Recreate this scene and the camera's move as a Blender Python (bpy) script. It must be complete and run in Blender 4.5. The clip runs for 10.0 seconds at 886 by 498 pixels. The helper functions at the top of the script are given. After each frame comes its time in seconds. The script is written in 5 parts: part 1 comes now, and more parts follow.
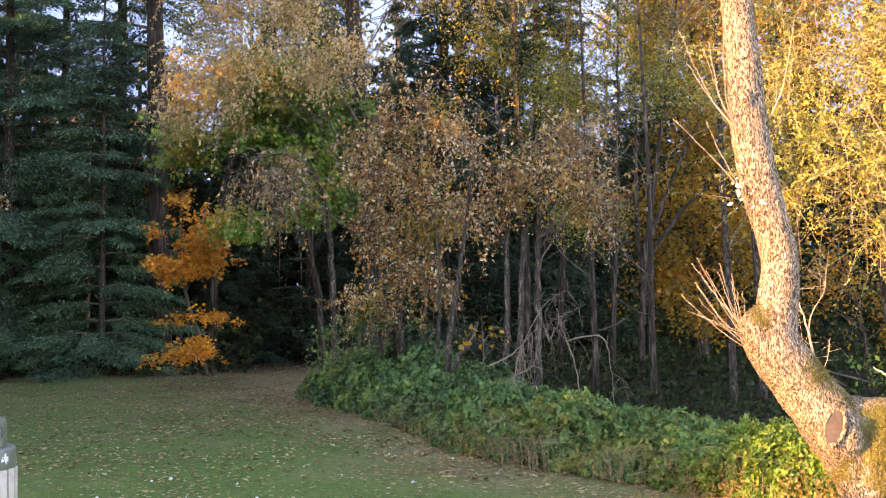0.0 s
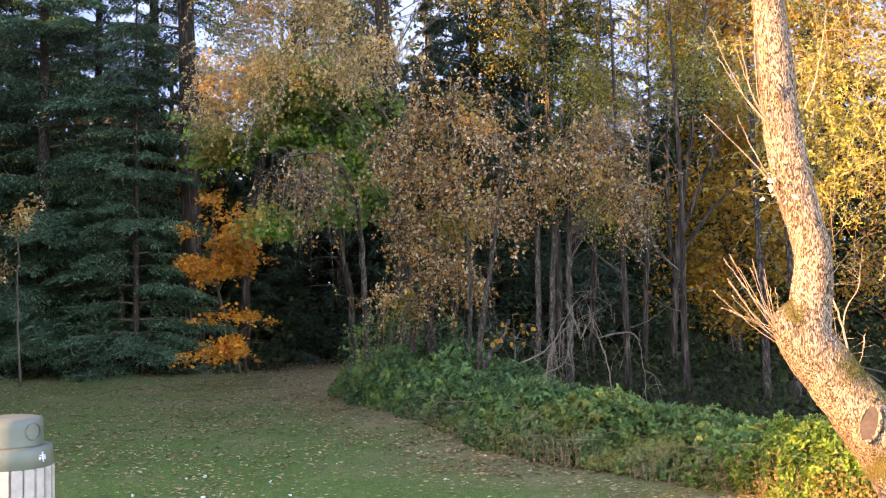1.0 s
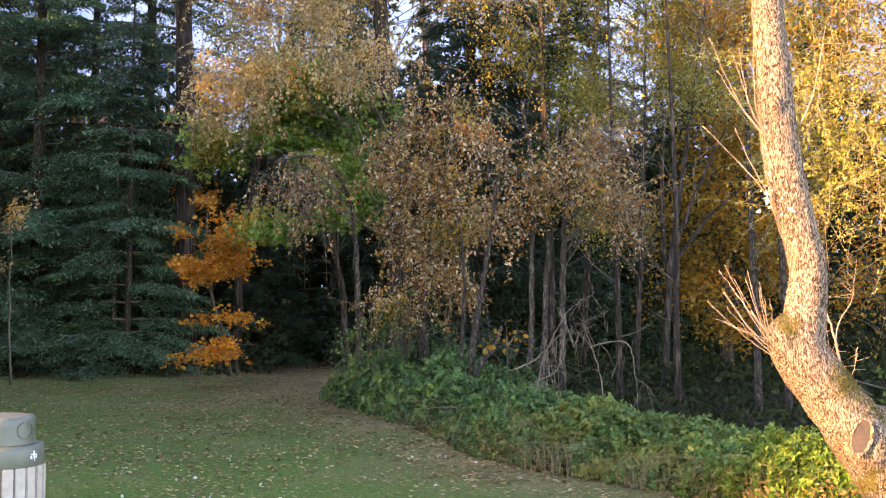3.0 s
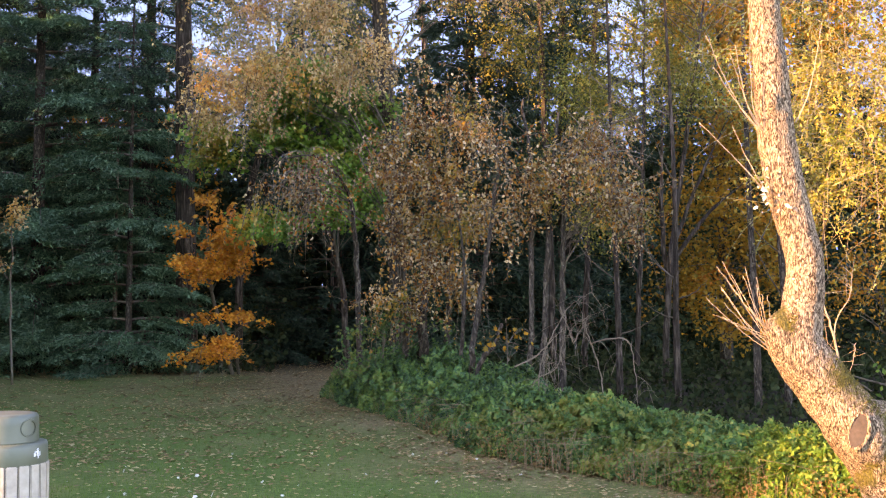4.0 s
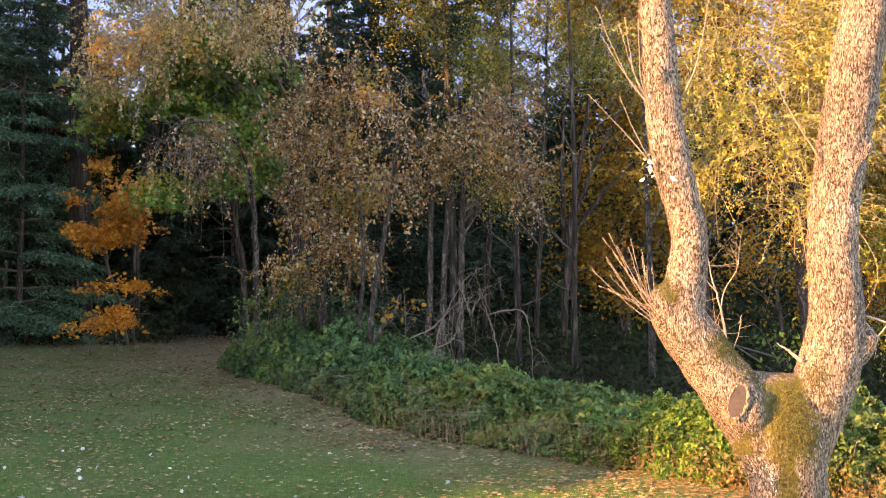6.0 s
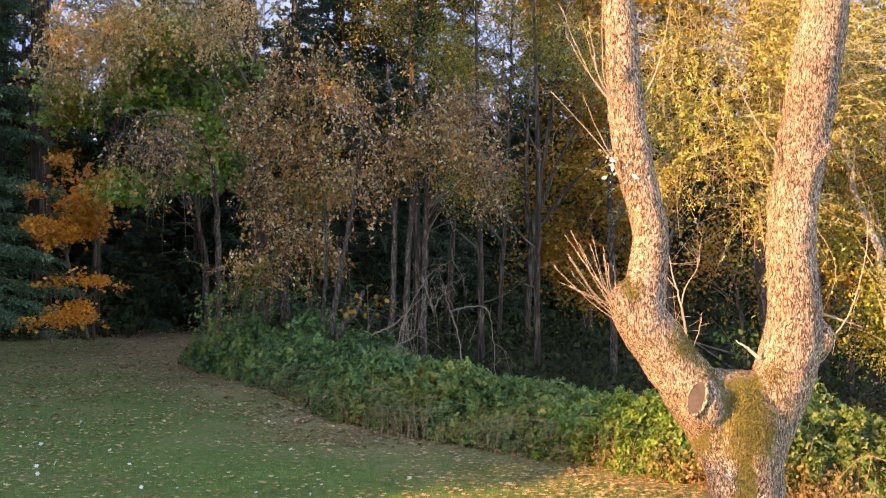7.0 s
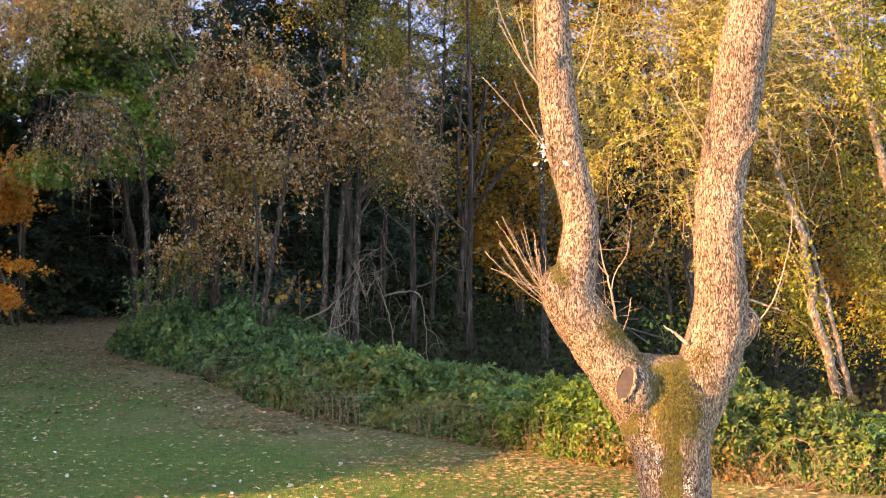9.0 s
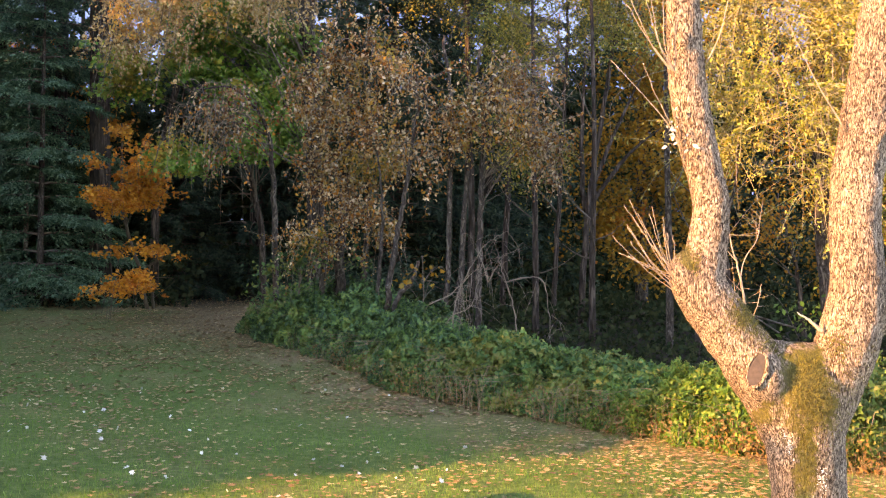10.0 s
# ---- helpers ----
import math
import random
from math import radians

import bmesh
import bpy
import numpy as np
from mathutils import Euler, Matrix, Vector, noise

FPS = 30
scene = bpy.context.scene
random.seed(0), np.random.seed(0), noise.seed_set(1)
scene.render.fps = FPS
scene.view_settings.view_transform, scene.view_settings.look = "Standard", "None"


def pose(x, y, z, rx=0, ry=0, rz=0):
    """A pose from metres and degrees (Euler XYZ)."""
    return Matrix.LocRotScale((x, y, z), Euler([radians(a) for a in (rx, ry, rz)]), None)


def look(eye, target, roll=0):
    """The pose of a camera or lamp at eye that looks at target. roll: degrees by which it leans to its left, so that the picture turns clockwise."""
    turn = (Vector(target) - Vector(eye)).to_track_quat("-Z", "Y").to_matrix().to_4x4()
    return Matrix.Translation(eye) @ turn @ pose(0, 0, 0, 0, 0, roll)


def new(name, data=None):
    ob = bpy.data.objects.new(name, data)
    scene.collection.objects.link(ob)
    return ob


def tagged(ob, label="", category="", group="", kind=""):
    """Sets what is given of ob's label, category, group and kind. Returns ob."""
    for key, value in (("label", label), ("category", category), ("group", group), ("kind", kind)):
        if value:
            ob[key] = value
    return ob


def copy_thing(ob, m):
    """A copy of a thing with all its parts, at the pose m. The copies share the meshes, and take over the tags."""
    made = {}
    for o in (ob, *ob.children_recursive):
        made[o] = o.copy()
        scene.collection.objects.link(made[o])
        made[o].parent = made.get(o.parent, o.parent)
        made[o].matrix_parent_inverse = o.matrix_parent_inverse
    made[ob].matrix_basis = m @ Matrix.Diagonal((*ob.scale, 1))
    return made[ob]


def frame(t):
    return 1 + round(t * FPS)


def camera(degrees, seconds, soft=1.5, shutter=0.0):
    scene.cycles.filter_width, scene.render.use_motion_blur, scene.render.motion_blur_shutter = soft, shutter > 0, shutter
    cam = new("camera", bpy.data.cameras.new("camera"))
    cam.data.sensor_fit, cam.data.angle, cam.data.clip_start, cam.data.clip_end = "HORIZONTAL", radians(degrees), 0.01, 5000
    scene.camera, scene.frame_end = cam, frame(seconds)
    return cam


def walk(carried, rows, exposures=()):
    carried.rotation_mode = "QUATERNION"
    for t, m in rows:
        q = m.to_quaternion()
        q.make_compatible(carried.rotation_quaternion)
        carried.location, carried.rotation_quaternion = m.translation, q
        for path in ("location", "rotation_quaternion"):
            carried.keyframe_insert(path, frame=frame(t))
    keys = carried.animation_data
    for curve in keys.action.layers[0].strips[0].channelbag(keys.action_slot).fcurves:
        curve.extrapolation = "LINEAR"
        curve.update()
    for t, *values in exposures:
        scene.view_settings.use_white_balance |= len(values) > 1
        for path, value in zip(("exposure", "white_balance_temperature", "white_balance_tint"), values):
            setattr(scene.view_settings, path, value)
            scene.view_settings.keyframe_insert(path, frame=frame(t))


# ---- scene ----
cam = camera(43.0, 10.0, soft=1.15)
PATH = [
    (0, (-0.002, 0.057, 1.91), (0.036, 2.055, 1.993), -0.7),
    (0.5, (0.001, 0.058, 1.912), (0.019, 2.056, 1.992), -0.9),
    (1, (-0.001, 0.046, 1.908), (-0.018, 2.045, 1.988), -1.0),
    (1.5, (-0.007, 0.049, 1.904), (-0.021, 2.048, 1.975), -0.6),
    (2, (-0.01, 0.065, 1.903), (-0.027, 2.064, 1.971), -0.4),
    (2.5, (-0.018, 0.07, 1.909), (-0.02, 2.068, 1.993), -0.1),
    (2.7, (-0.019, 0.06, 1.913), (-0.022, 2.058, 2.003), 0.1),
    (3.8, (-0.019, 0.003, 1.91), (-0.03, 2.001, 1.995), -0.2),
    (4, (-0.015, -0.005, 1.906), (-0.02, 1.993, 1.992), -0.2),
    (4.5, (0.004, 0.007, 1.9), (0.004, 2.006, 1.97), -0.7),
    (5, (0.032, 0.032, 1.896), (0.077, 2.031, 1.941), -0.5),
    (5.5, (0.075, 0.063, 1.893), (0.193, 2.059, 1.935), -0.2),
    (5.7, (0.098, 0.075, 1.895), (0.233, 2.07, 1.935), -0.0),
    (6.8, (0.116, 0.083, 1.893), (0.33, 2.071, 1.922), 0.5),
    (7, (0.116, 0.074, 1.893), (0.34, 2.061, 1.923), 0.6),
    (7.5, (0.134, 0.082, 1.885), (0.469, 2.053, 1.9), 0.9),
    (8, (0.137, 0.082, 1.889), (0.509, 2.047, 1.898), 0.9),
    (8.5, (0.133, 0.083, 1.895), (0.503, 2.049, 1.9), 0.8),
    (9, (0.128, 0.085, 1.9), (0.47, 2.055, 1.904), 0.7),
    (9.5, (0.117, 0.083, 1.892), (0.393, 2.064, 1.882), 0.6),
    (10, (0.09, 0.076, 1.883), (0.22, 2.072, 1.861), 0.8),
]
walk(cam, [(t, look(eye, target, roll)) for t, eye, target, roll in PATH],
     exposures=[(0.0, 3.4, 14200, 31), (5.0, 3.21, 14200, 31), (7.5, 2.89, 14200, 31), (9.0, 2.89, 14200, 31), (10.0, 3.13, 14200, 31)])

# ---- world and sun: low warm sun from behind and to the left ----
SUN_EL, SUN_AZ = 17.0, 246.0
world = bpy.data.worlds.new("world")
scene.world = world
world.use_nodes = True
wn = world.node_tree
sky = wn.nodes.new("ShaderNodeTexSky")
sky.sky_type = "NISHITA"
sky.sun_disc = False
sky.air_density, sky.dust_density, sky.ozone_density = 0.55, 0.1, 5.0
sky.sun_elevation, sky.sun_rotation = radians(SUN_EL), radians(SUN_AZ)
wn.links.new(sky.outputs[0], wn.nodes["Background"].inputs[0])
wn.nodes["Background"].inputs[1].default_value = 0.3
sun = new("sun", bpy.data.lights.new("sun", "SUN"))
sun.data.energy, sun.data.angle, sun.data.color = 2.7, radians(0.6), (1.0, 0.77, 0.5)
az = radians(SUN_AZ)
to_sun = Vector((math.sin(az), math.cos(az), math.tan(radians(SUN_EL))))
sun.matrix_world = look(to_sun * 40, (0, 0, 0))

# ---- the pale evening sky low behind the wood ----


def sky_backdrop():
    m = bpy.data.materials.new("pale_evening_sky")
    m.use_nodes = True
    t = m.node_tree
    t.nodes.remove(t.nodes["Principled BSDF"])
    e = t.nodes.new("ShaderNodeEmission")
    co = t.nodes.new("ShaderNodeTexCoord")
    n = t.nodes.new("ShaderNodeTexNoise")
    n.inputs["Scale"].default_value = 0.012
    t.links.new(co.outputs["Object"], n.inputs["Vector"])
    r = t.nodes.new("ShaderNodeValToRGB")
    r.color_ramp.elements[0].position, r.color_ramp.elements[0].color = 0.35, (0.034, 0.085, 0.24, 1)
    r.color_ramp.elements[1].position, r.color_ramp.elements[1].color = 0.7, (0.06, 0.125, 0.3, 1)
    t.links.new(n.outputs[0], r.inputs[0])
    t.links.new(r.outputs[0], e.inputs[0])
    t.links.new(e.outputs[0], t.nodes["Material Output"].inputs[0])
    bm = bmesh.new()
    rows = [[bm.verts.new((900 * math.sin(radians(a)), 900 * math.cos(radians(a)), z)) for a in range(-70, 71, 5)] for z in (-4.0, 180.0, 360.0, 540.0)]
    for p, q in zip(rows, rows[1:]):
        for i in range(len(p) - 1):
            bm.faces.new((p[i], p[i + 1], q[i + 1], q[i]))
    me = bpy.data.meshes.new("backdrop")
    bm.to_mesh(me)
    bm.free()
    me.materials.append(m)
    tagged(new("backdrop", me), "pale blue evening sky low behind the wood", "sky", kind="structure")


sky_backdrop()

# ---- materials ----


def shader(name):
    m = bpy.data.materials.new(name)
    m.use_nodes = True
    t = m.node_tree
    b = t.nodes["Principled BSDF"]
    return m, t, b


def add(t, kind, **values):
    n = t.nodes.new(kind)
    for k, v in values.items():
        n.inputs[k].default_value = v
    return n


def ramp(t, source, stops):
    n = t.nodes.new("ShaderNodeValToRGB")
    e = n.color_ramp.elements
    while len(e) < len(stops):
        e.new(0.5)
    for el, (p, c) in zip(e, stops):
        el.position, el.color = p, (*c, 1)
    t.links.new(source, n.inputs[0])
    return n


def leaf_mat(name, colours, through_light=0.35, rough=0.55, gloss=0.18, turning=(), turn_scale=0.8, turn_share=0.5):
    """Leaves: each its own tint, part of the light passes through; whole sprays take the turning colours."""
    m, t, b = shader(name)
    g = t.nodes.new("ShaderNodeNewGeometry")
    stops = [(i / max(1, len(colours) - 1), c) for i, c in enumerate(colours)]
    r = ramp(t, g.outputs["Random Per Island"], stops)
    co = t.nodes.new("ShaderNodeTexCoord")
    tint = r.outputs[0]
    if turning:
        r2 = ramp(t, g.outputs["Random Per Island"], [(i / max(1, len(turning) - 1), c) for i, c in enumerate(turning)])
        tn = add(t, "ShaderNodeTexNoise", Scale=turn_scale, Detail=3.0, Roughness=0.6)
        t.links.new(co.outputs["Object"], tn.inputs["Vector"])
        tm = add(t, "ShaderNodeMapRange", **{"From Min": 0.72 - 0.45 * turn_share, "From Max": 0.82 - 0.45 * turn_share})
        t.links.new(tn.outputs[0], tm.inputs[0])
        mx = t.nodes.new("ShaderNodeMix")
        mx.data_type = "RGBA"
        t.links.new(tm.outputs[0], mx.inputs[0])
        t.links.new(r.outputs[0], mx.inputs[6])
        t.links.new(r2.outputs[0], mx.inputs[7])
        tint = mx.outputs[2]
    n = add(t, "ShaderNodeTexNoise", Scale=0.9, Detail=3.0)
    t.links.new(co.outputs["Object"], n.inputs["Vector"])
    hsv = t.nodes.new("ShaderNodeHueSaturation")
    mr = add(t, "ShaderNodeMapRange", **{"From Min": 0.3, "From Max": 0.7, "To Min": 0.65, "To Max": 1.3})
    t.links.new(n.outputs[0], mr.inputs[0])
    t.links.new(mr.outputs[0], hsv.inputs["Value"])
    t.links.new(tint, hsv.inputs["Color"])
    t.links.new(hsv.outputs[0], b.inputs["Base Color"])
    b.inputs["Roughness"].default_value = rough
    b.inputs["Specular IOR Level"].default_value = gloss
    tr = t.nodes.new("ShaderNodeBsdfTranslucent")
    t.links.new(hsv.outputs[0], tr.inputs[0])
    mix = t.nodes.new("ShaderNodeMixShader")
    mix.inputs[0].default_value = through_light
    t.links.new(b.outputs[0], mix.inputs[1])
    t.links.new(tr.outputs[0], mix.inputs[2])
    t.links.new(mix.outputs[0], t.nodes["Material Output"].inputs[0])
    return m


def bark_mat(name, dark, light, scale=18.0, stretch=0.25, bump=0.6, lichen=0.0, lichen_colour=(0.5, 0.5, 0.42), moss=(), ropy=False):
    """Furrowed bark: ropy ridges between dark cracks, pale flecks, moss round given places (centre, radii)."""
    m, t, b = shader(name)
    co = t.nodes.new("ShaderNodeTexCoord")

    def calc(op, x, y=None, clamp=False):
        n = t.nodes.new("ShaderNodeMath")
        n.operation, n.use_clamp = op, clamp
        for i, v in enumerate((x, y)):
            if v is None:
                continue
            if isinstance(v, (int, float)):
                n.inputs[i].default_value = v
            else:
                t.links.new(v, n.inputs[i])
        return n.outputs[0]

    def blend(fac, c1, c2):
        mx = t.nodes.new("ShaderNodeMix")
        mx.data_type = "RGBA"
        t.links.new(fac, mx.inputs[0])
        t.links.new(c1, mx.inputs[6])
        if isinstance(c2, tuple):
            mx.inputs[7].default_value = (*c2, 1)
        else:
            t.links.new(c2, mx.inputs[7])
        return mx.outputs[2]

    mp = add(t, "ShaderNodeMapping", Scale=(1.0, 1.0, stretch))
    t.links.new(co.outputs["Object"], mp.inputs[0])
    ridge = add(t, "ShaderNodeTexNoise", Scale=scale, Detail=3.0, Roughness=0.5, Distortion=0.35)
    fine = add(t, "ShaderNodeTexNoise", Scale=scale * 3.2, Detail=6.0, Roughness=0.65)
    for n in (ridge, fine):
        t.links.new(mp.outputs[0], n.inputs["Vector"])
    big = add(t, "ShaderNodeTexNoise", Scale=2.5, Detail=4.0)
    t.links.new(co.outputs["Object"], big.inputs["Vector"])
    crack = calc("MULTIPLY", calc("ABSOLUTE", calc("SUBTRACT", ridge.outputs[0], 0.5)), 5.0, True)
    high = calc("ADD", calc("MULTIPLY", crack, 0.7), calc("MULTIPLY", fine.outputs[0], 0.75))
    r = ramp(t, high, [(0.28, dark), (0.66, tuple(0.66 * x + 0.34 * y for x, y in zip(dark, light))), (0.9, light)])
    if ropy:
        # small pale plates parted by brown cracks, over long furrows that wind upwards
        warp = add(t, "ShaderNodeTexNoise", Scale=9.0, Detail=4.0, Roughness=0.6)
        t.links.new(co.outputs["Object"], warp.inputs["Vector"])
        sway = t.nodes.new("ShaderNodeVectorMath")
        sway.operation = "MULTIPLY_ADD"
        t.links.new(warp.outputs["Color"], sway.inputs[0])
        sway.inputs[1].default_value = (0.05, 0.05, 0.03)
        t.links.new(mp.outputs[0], sway.inputs[2])
        cells = add(t, "ShaderNodeTexVoronoi", Scale=scale * 2.5, Randomness=1.0)
        cells.feature = "DISTANCE_TO_EDGE"
        t.links.new(sway.outputs[0], cells.inputs["Vector"])
        each = add(t, "ShaderNodeTexVoronoi", Scale=scale * 2.5, Randomness=1.0)
        t.links.new(sway.outputs[0], each.inputs["Vector"])
        plate = calc("MULTIPLY", calc("SUBTRACT", cells.outputs["Distance"], 0.0), 4.0, True)
        wind = add(t, "ShaderNodeTexNoise", Scale=scale * 0.8, Detail=4.0, Roughness=0.55, Distortion=0.5)
        t.links.new(mp.outputs[0], wind.inputs["Vector"])
        rope = calc("ADD", calc("MULTIPLY", calc("SINE", calc("MULTIPLY", wind.outputs[0], 40.0)), 0.5), 0.5)
        tone = calc("ADD", calc("MULTIPLY", each.outputs["Color"], 0.8), 0.3)
        high = calc("ADD", calc("MULTIPLY", calc("MULTIPLY", plate, tone), 0.36), calc("ADD", calc("MULTIPLY", rope, 0.32), calc("MULTIPLY", fine.outputs[0], 0.4)))
        r = ramp(t, high, [(0.26, dark), (0.42, tuple(0.8 * x + 0.2 * y for x, y in zip(dark, light))), (0.64, tuple(0.5 * x + 0.5 * y for x, y in zip(dark, light))), (0.86, light)])
    hsv = t.nodes.new("ShaderNodeHueSaturation")
    mr = add(t, "ShaderNodeMapRange", **{"From Min": 0.3, "From Max": 0.7, "To Min": 0.72, "To Max": 1.25})
    t.links.new(big.outputs[0], mr.inputs[0])
    t.links.new(mr.outputs[0], hsv.inputs["Value"])
    t.links.new(r.outputs[0], hsv.inputs["Color"])
    colour = hsv.outputs[0]
    if lichen:
        ln = add(t, "ShaderNodeTexNoise", Scale=26.0, Detail=5.0, Roughness=0.65)
        t.links.new(co.outputs["Object"], ln.inputs["Vector"])
        lr = ramp(t, ln.outputs[0], [(0.72 - 0.2 * lichen, (0, 0, 0)), (0.77 - 0.2 * lichen, (1, 1, 1))])
        colour = blend(lr.outputs[0], colour, lichen_colour)
    for centre, radii in moss:
        mm = add(t, "ShaderNodeMapping", Location=tuple(-c / q for c, q in zip(centre, radii)), Scale=tuple(1 / q for q in radii))
        t.links.new(co.outputs["Object"], mm.inputs[0])
        ln = t.nodes.new("ShaderNodeVectorMath")
        ln.operation = "LENGTH"
        t.links.new(mm.outputs[0], ln.inputs[0])
        mn = add(t, "ShaderNodeTexNoise", Scale=15.0, Detail=6.0, Roughness=0.7)
        t.links.new(co.outputs["Object"], mn.inputs["Vector"])
        edge = calc("ADD", calc("SUBTRACT", 1.0, ln.outputs["Value"]), calc("MULTIPLY", calc("SUBTRACT", mn.outputs[0], 0.5), 2.6))
        fac = calc("MULTIPLY", calc("MULTIPLY", edge, 2.5, True), 0.85)
        mc = ramp(t, fine.outputs[0], [(0.3, (0.045, 0.036, 0.009)), (0.55, (0.1, 0.08, 0.014)), (0.75, (0.17, 0.135, 0.022))])
        colour = blend(fac, colour, mc.outputs[0])
    t.links.new(colour, b.inputs["Base Color"])
    b.inputs["Roughness"].default_value = 0.9
    b.inputs["Specular IOR Level"].default_value = 0.15
    bp = add(t, "ShaderNodeBump", Strength=bump, Distance=(0.5 if ropy else 1.5) / scale)
    t.links.new(high, bp.inputs["Height"])
    t.links.new(bp.outputs[0], b.inputs["Normal"])
    return m


def plain_mat(name, colour, rough=0.6, metal=0.0, spread=0.25, scale=12.0, bump=0.1):
    m, t, b = shader(name)
    co = t.nodes.new("ShaderNodeTexCoord")
    n = add(t, "ShaderNodeTexNoise", Scale=scale, Detail=6.0, Roughness=0.65)
    t.links.new(co.outputs["Object"], n.inputs["Vector"])
    r = ramp(t, n.outputs[0], [(0.3, tuple(c * (1 - spread) for c in colour)), (0.7, tuple(min(1, c * (1 + spread)) for c in colour))])
    t.links.new(r.outputs[0], b.inputs["Base Color"])
    b.inputs["Roughness"].default_value, b.inputs["Metallic"].default_value = rough, metal
    bp = add(t, "ShaderNodeBump", Strength=bump, Distance=0.01)
    t.links.new(n.outputs[0], bp.inputs["Height"])
    t.links.new(bp.outputs[0], b.inputs["Normal"])
    return m


def ground_mat():
    """Lawn that gives way to bare brown litter where the attribute 'litter' rises; shade under the wood is painted in.
    """
    m, t, b = shader("lawn_and_litter")
    co = t.nodes.new("ShaderNodeTexCoord")
    fine = add(t, "ShaderNodeTexNoise", Scale=14.0, Detail=8.0, Roughness=0.7)
    broad = add(t, "ShaderNodeTexNoise", Scale=0.55, Detail=5.0, Roughness=0.6)
    for n in (fine, broad):
        t.links.new(co.outputs["Object"], n.inputs["Vector"])
    grass = ramp(t, fine.outputs[0], [(0.3, (0.038, 0.076, 0.017)), (0.55, (0.082, 0.127, 0.03)), (0.75, (0.175, 0.172, 0.06))])
    soil = ramp(t, fine.outputs[0], [(0.3, (0.115, 0.07, 0.034)), (0.55, (0.25, 0.165, 0.078)), (0.75, (0.4, 0.28, 0.14))])
    a = t.nodes.new("ShaderNodeAttribute")
    a.attribute_name = "litter"
    s = t.nodes.new("ShaderNodeMath")
    s.operation = "ADD"
    mr = add(t, "ShaderNodeMapRange", **{"From Min": 0.35, "From Max": 0.7, "To Min": -0.25, "To Max": 0.4})
    t.links.new(broad.outputs[0], mr.inputs[0])
    t.links.new(a.outputs["Fac"], s.inputs[0])
    t.links.new(mr.outputs[0], s.inputs[1])
    s.use_clamp = True
    mx = t.nodes.new("ShaderNodeMix")
    mx.data_type = "RGBA"
    t.links.new(s.outputs[0], mx.inputs[0])
    t.links.new(grass.outputs[0], mx.inputs[6])
    t.links.new(soil.outputs[0], mx.inputs[7])
    # second mask: shade under the crowns, painted as a near-black floor
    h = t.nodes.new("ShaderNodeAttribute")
    h.attribute_name = "canopy_shade"
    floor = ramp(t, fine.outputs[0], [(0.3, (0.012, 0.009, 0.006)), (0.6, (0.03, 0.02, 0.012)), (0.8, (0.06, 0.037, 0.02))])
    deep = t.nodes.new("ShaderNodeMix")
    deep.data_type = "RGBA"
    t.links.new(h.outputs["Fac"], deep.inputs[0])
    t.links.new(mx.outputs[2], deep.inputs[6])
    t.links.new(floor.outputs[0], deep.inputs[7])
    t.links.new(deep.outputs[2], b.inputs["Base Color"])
    b.inputs["Roughness"].default_value = 0.95
    b.inputs["Specular IOR Level"].default_value = 0.1
    bp = add(t, "ShaderNodeBump", Strength=0.7, Distance=0.04)
    t.links.new(fine.outputs[0], bp.inputs["Height"])
    t.links.new(bp.outputs[0], b.inputs["Normal"])
    return m


GROUND = ground_mat()
GRASS = leaf_mat("grass_blades", [(0.042, 0.126, 0.02), (0.075, 0.175, 0.028), (0.117, 0.204, 0.041), (0.215, 0.217, 0.08)], 0.3, 0.8, 0.02, [(0.115, 0.145, 0.034), (0.18, 0.185, 0.054), (0.27, 0.235, 0.095)], 0.5, 0.45)
FALLEN = leaf_mat("fallen_leaves", [(0.17, 0.08, 0.035), (0.27, 0.135, 0.055), (0.36, 0.19, 0.075), (0.43, 0.25, 0.1), (0.5, 0.35, 0.18)], 0.15, 0.6)
PALE_LEAF = leaf_mat("pale_leaf_undersides", [(0.44, 0.38, 0.29), (0.64, 0.57, 0.46)], 0.1, 0.4)
NEEDLES = leaf_mat("spruce_needles", [(0.04, 0.108, 0.062), (0.08, 0.185, 0.105), (0.15, 0.275, 0.155)], 0.2, 0.7, 0.05)
DARK_NEEDLES = leaf_mat("dark_fir_needles", [(0.022, 0.046, 0.032), (0.037, 0.07, 0.045), (0.06, 0.098, 0.055)], 0.15, 0.7, 0.05)
ORANGE = leaf_mat("orange_maple_leaves", [(0.6, 0.17, 0.024), (0.72, 0.26, 0.036), (0.8, 0.35, 0.05), (0.52, 0.16, 0.026)], 0.45, 0.55, 0.18, [(0.6, 0.14, 0.03), (0.66, 0.22, 0.04)], 1.2, 0.3)
MAPLE_GREEN = leaf_mat("green_maple_leaves", [(0.05, 0.15, 0.028), (0.09, 0.23, 0.04), (0.14, 0.29, 0.05), (0.2, 0.28, 0.05)], 0.4, 0.55, 0.18, [(0.2, 0.2, 0.035), (0.34, 0.24, 0.04), (0.5, 0.3, 0.05), (0.12, 0.2, 0.04)], 0.7, 0.42)
TAN = leaf_mat("tan_autumn_leaves", [(0.07, 0.026, 0.011), (0.22, 0.08, 0.024), (0.42, 0.19, 0.06), (0.6, 0.42, 0.25), (0.22, 0.13, 0.028), (0.54, 0.18, 0.026)], 0.35, 0.5, 0.2, [(0.08, 0.08, 0.018), (0.2, 0.15, 0.028), (0.38, 0.23, 0.045), (0.5, 0.19, 0.03)], 1.1, 0.45)
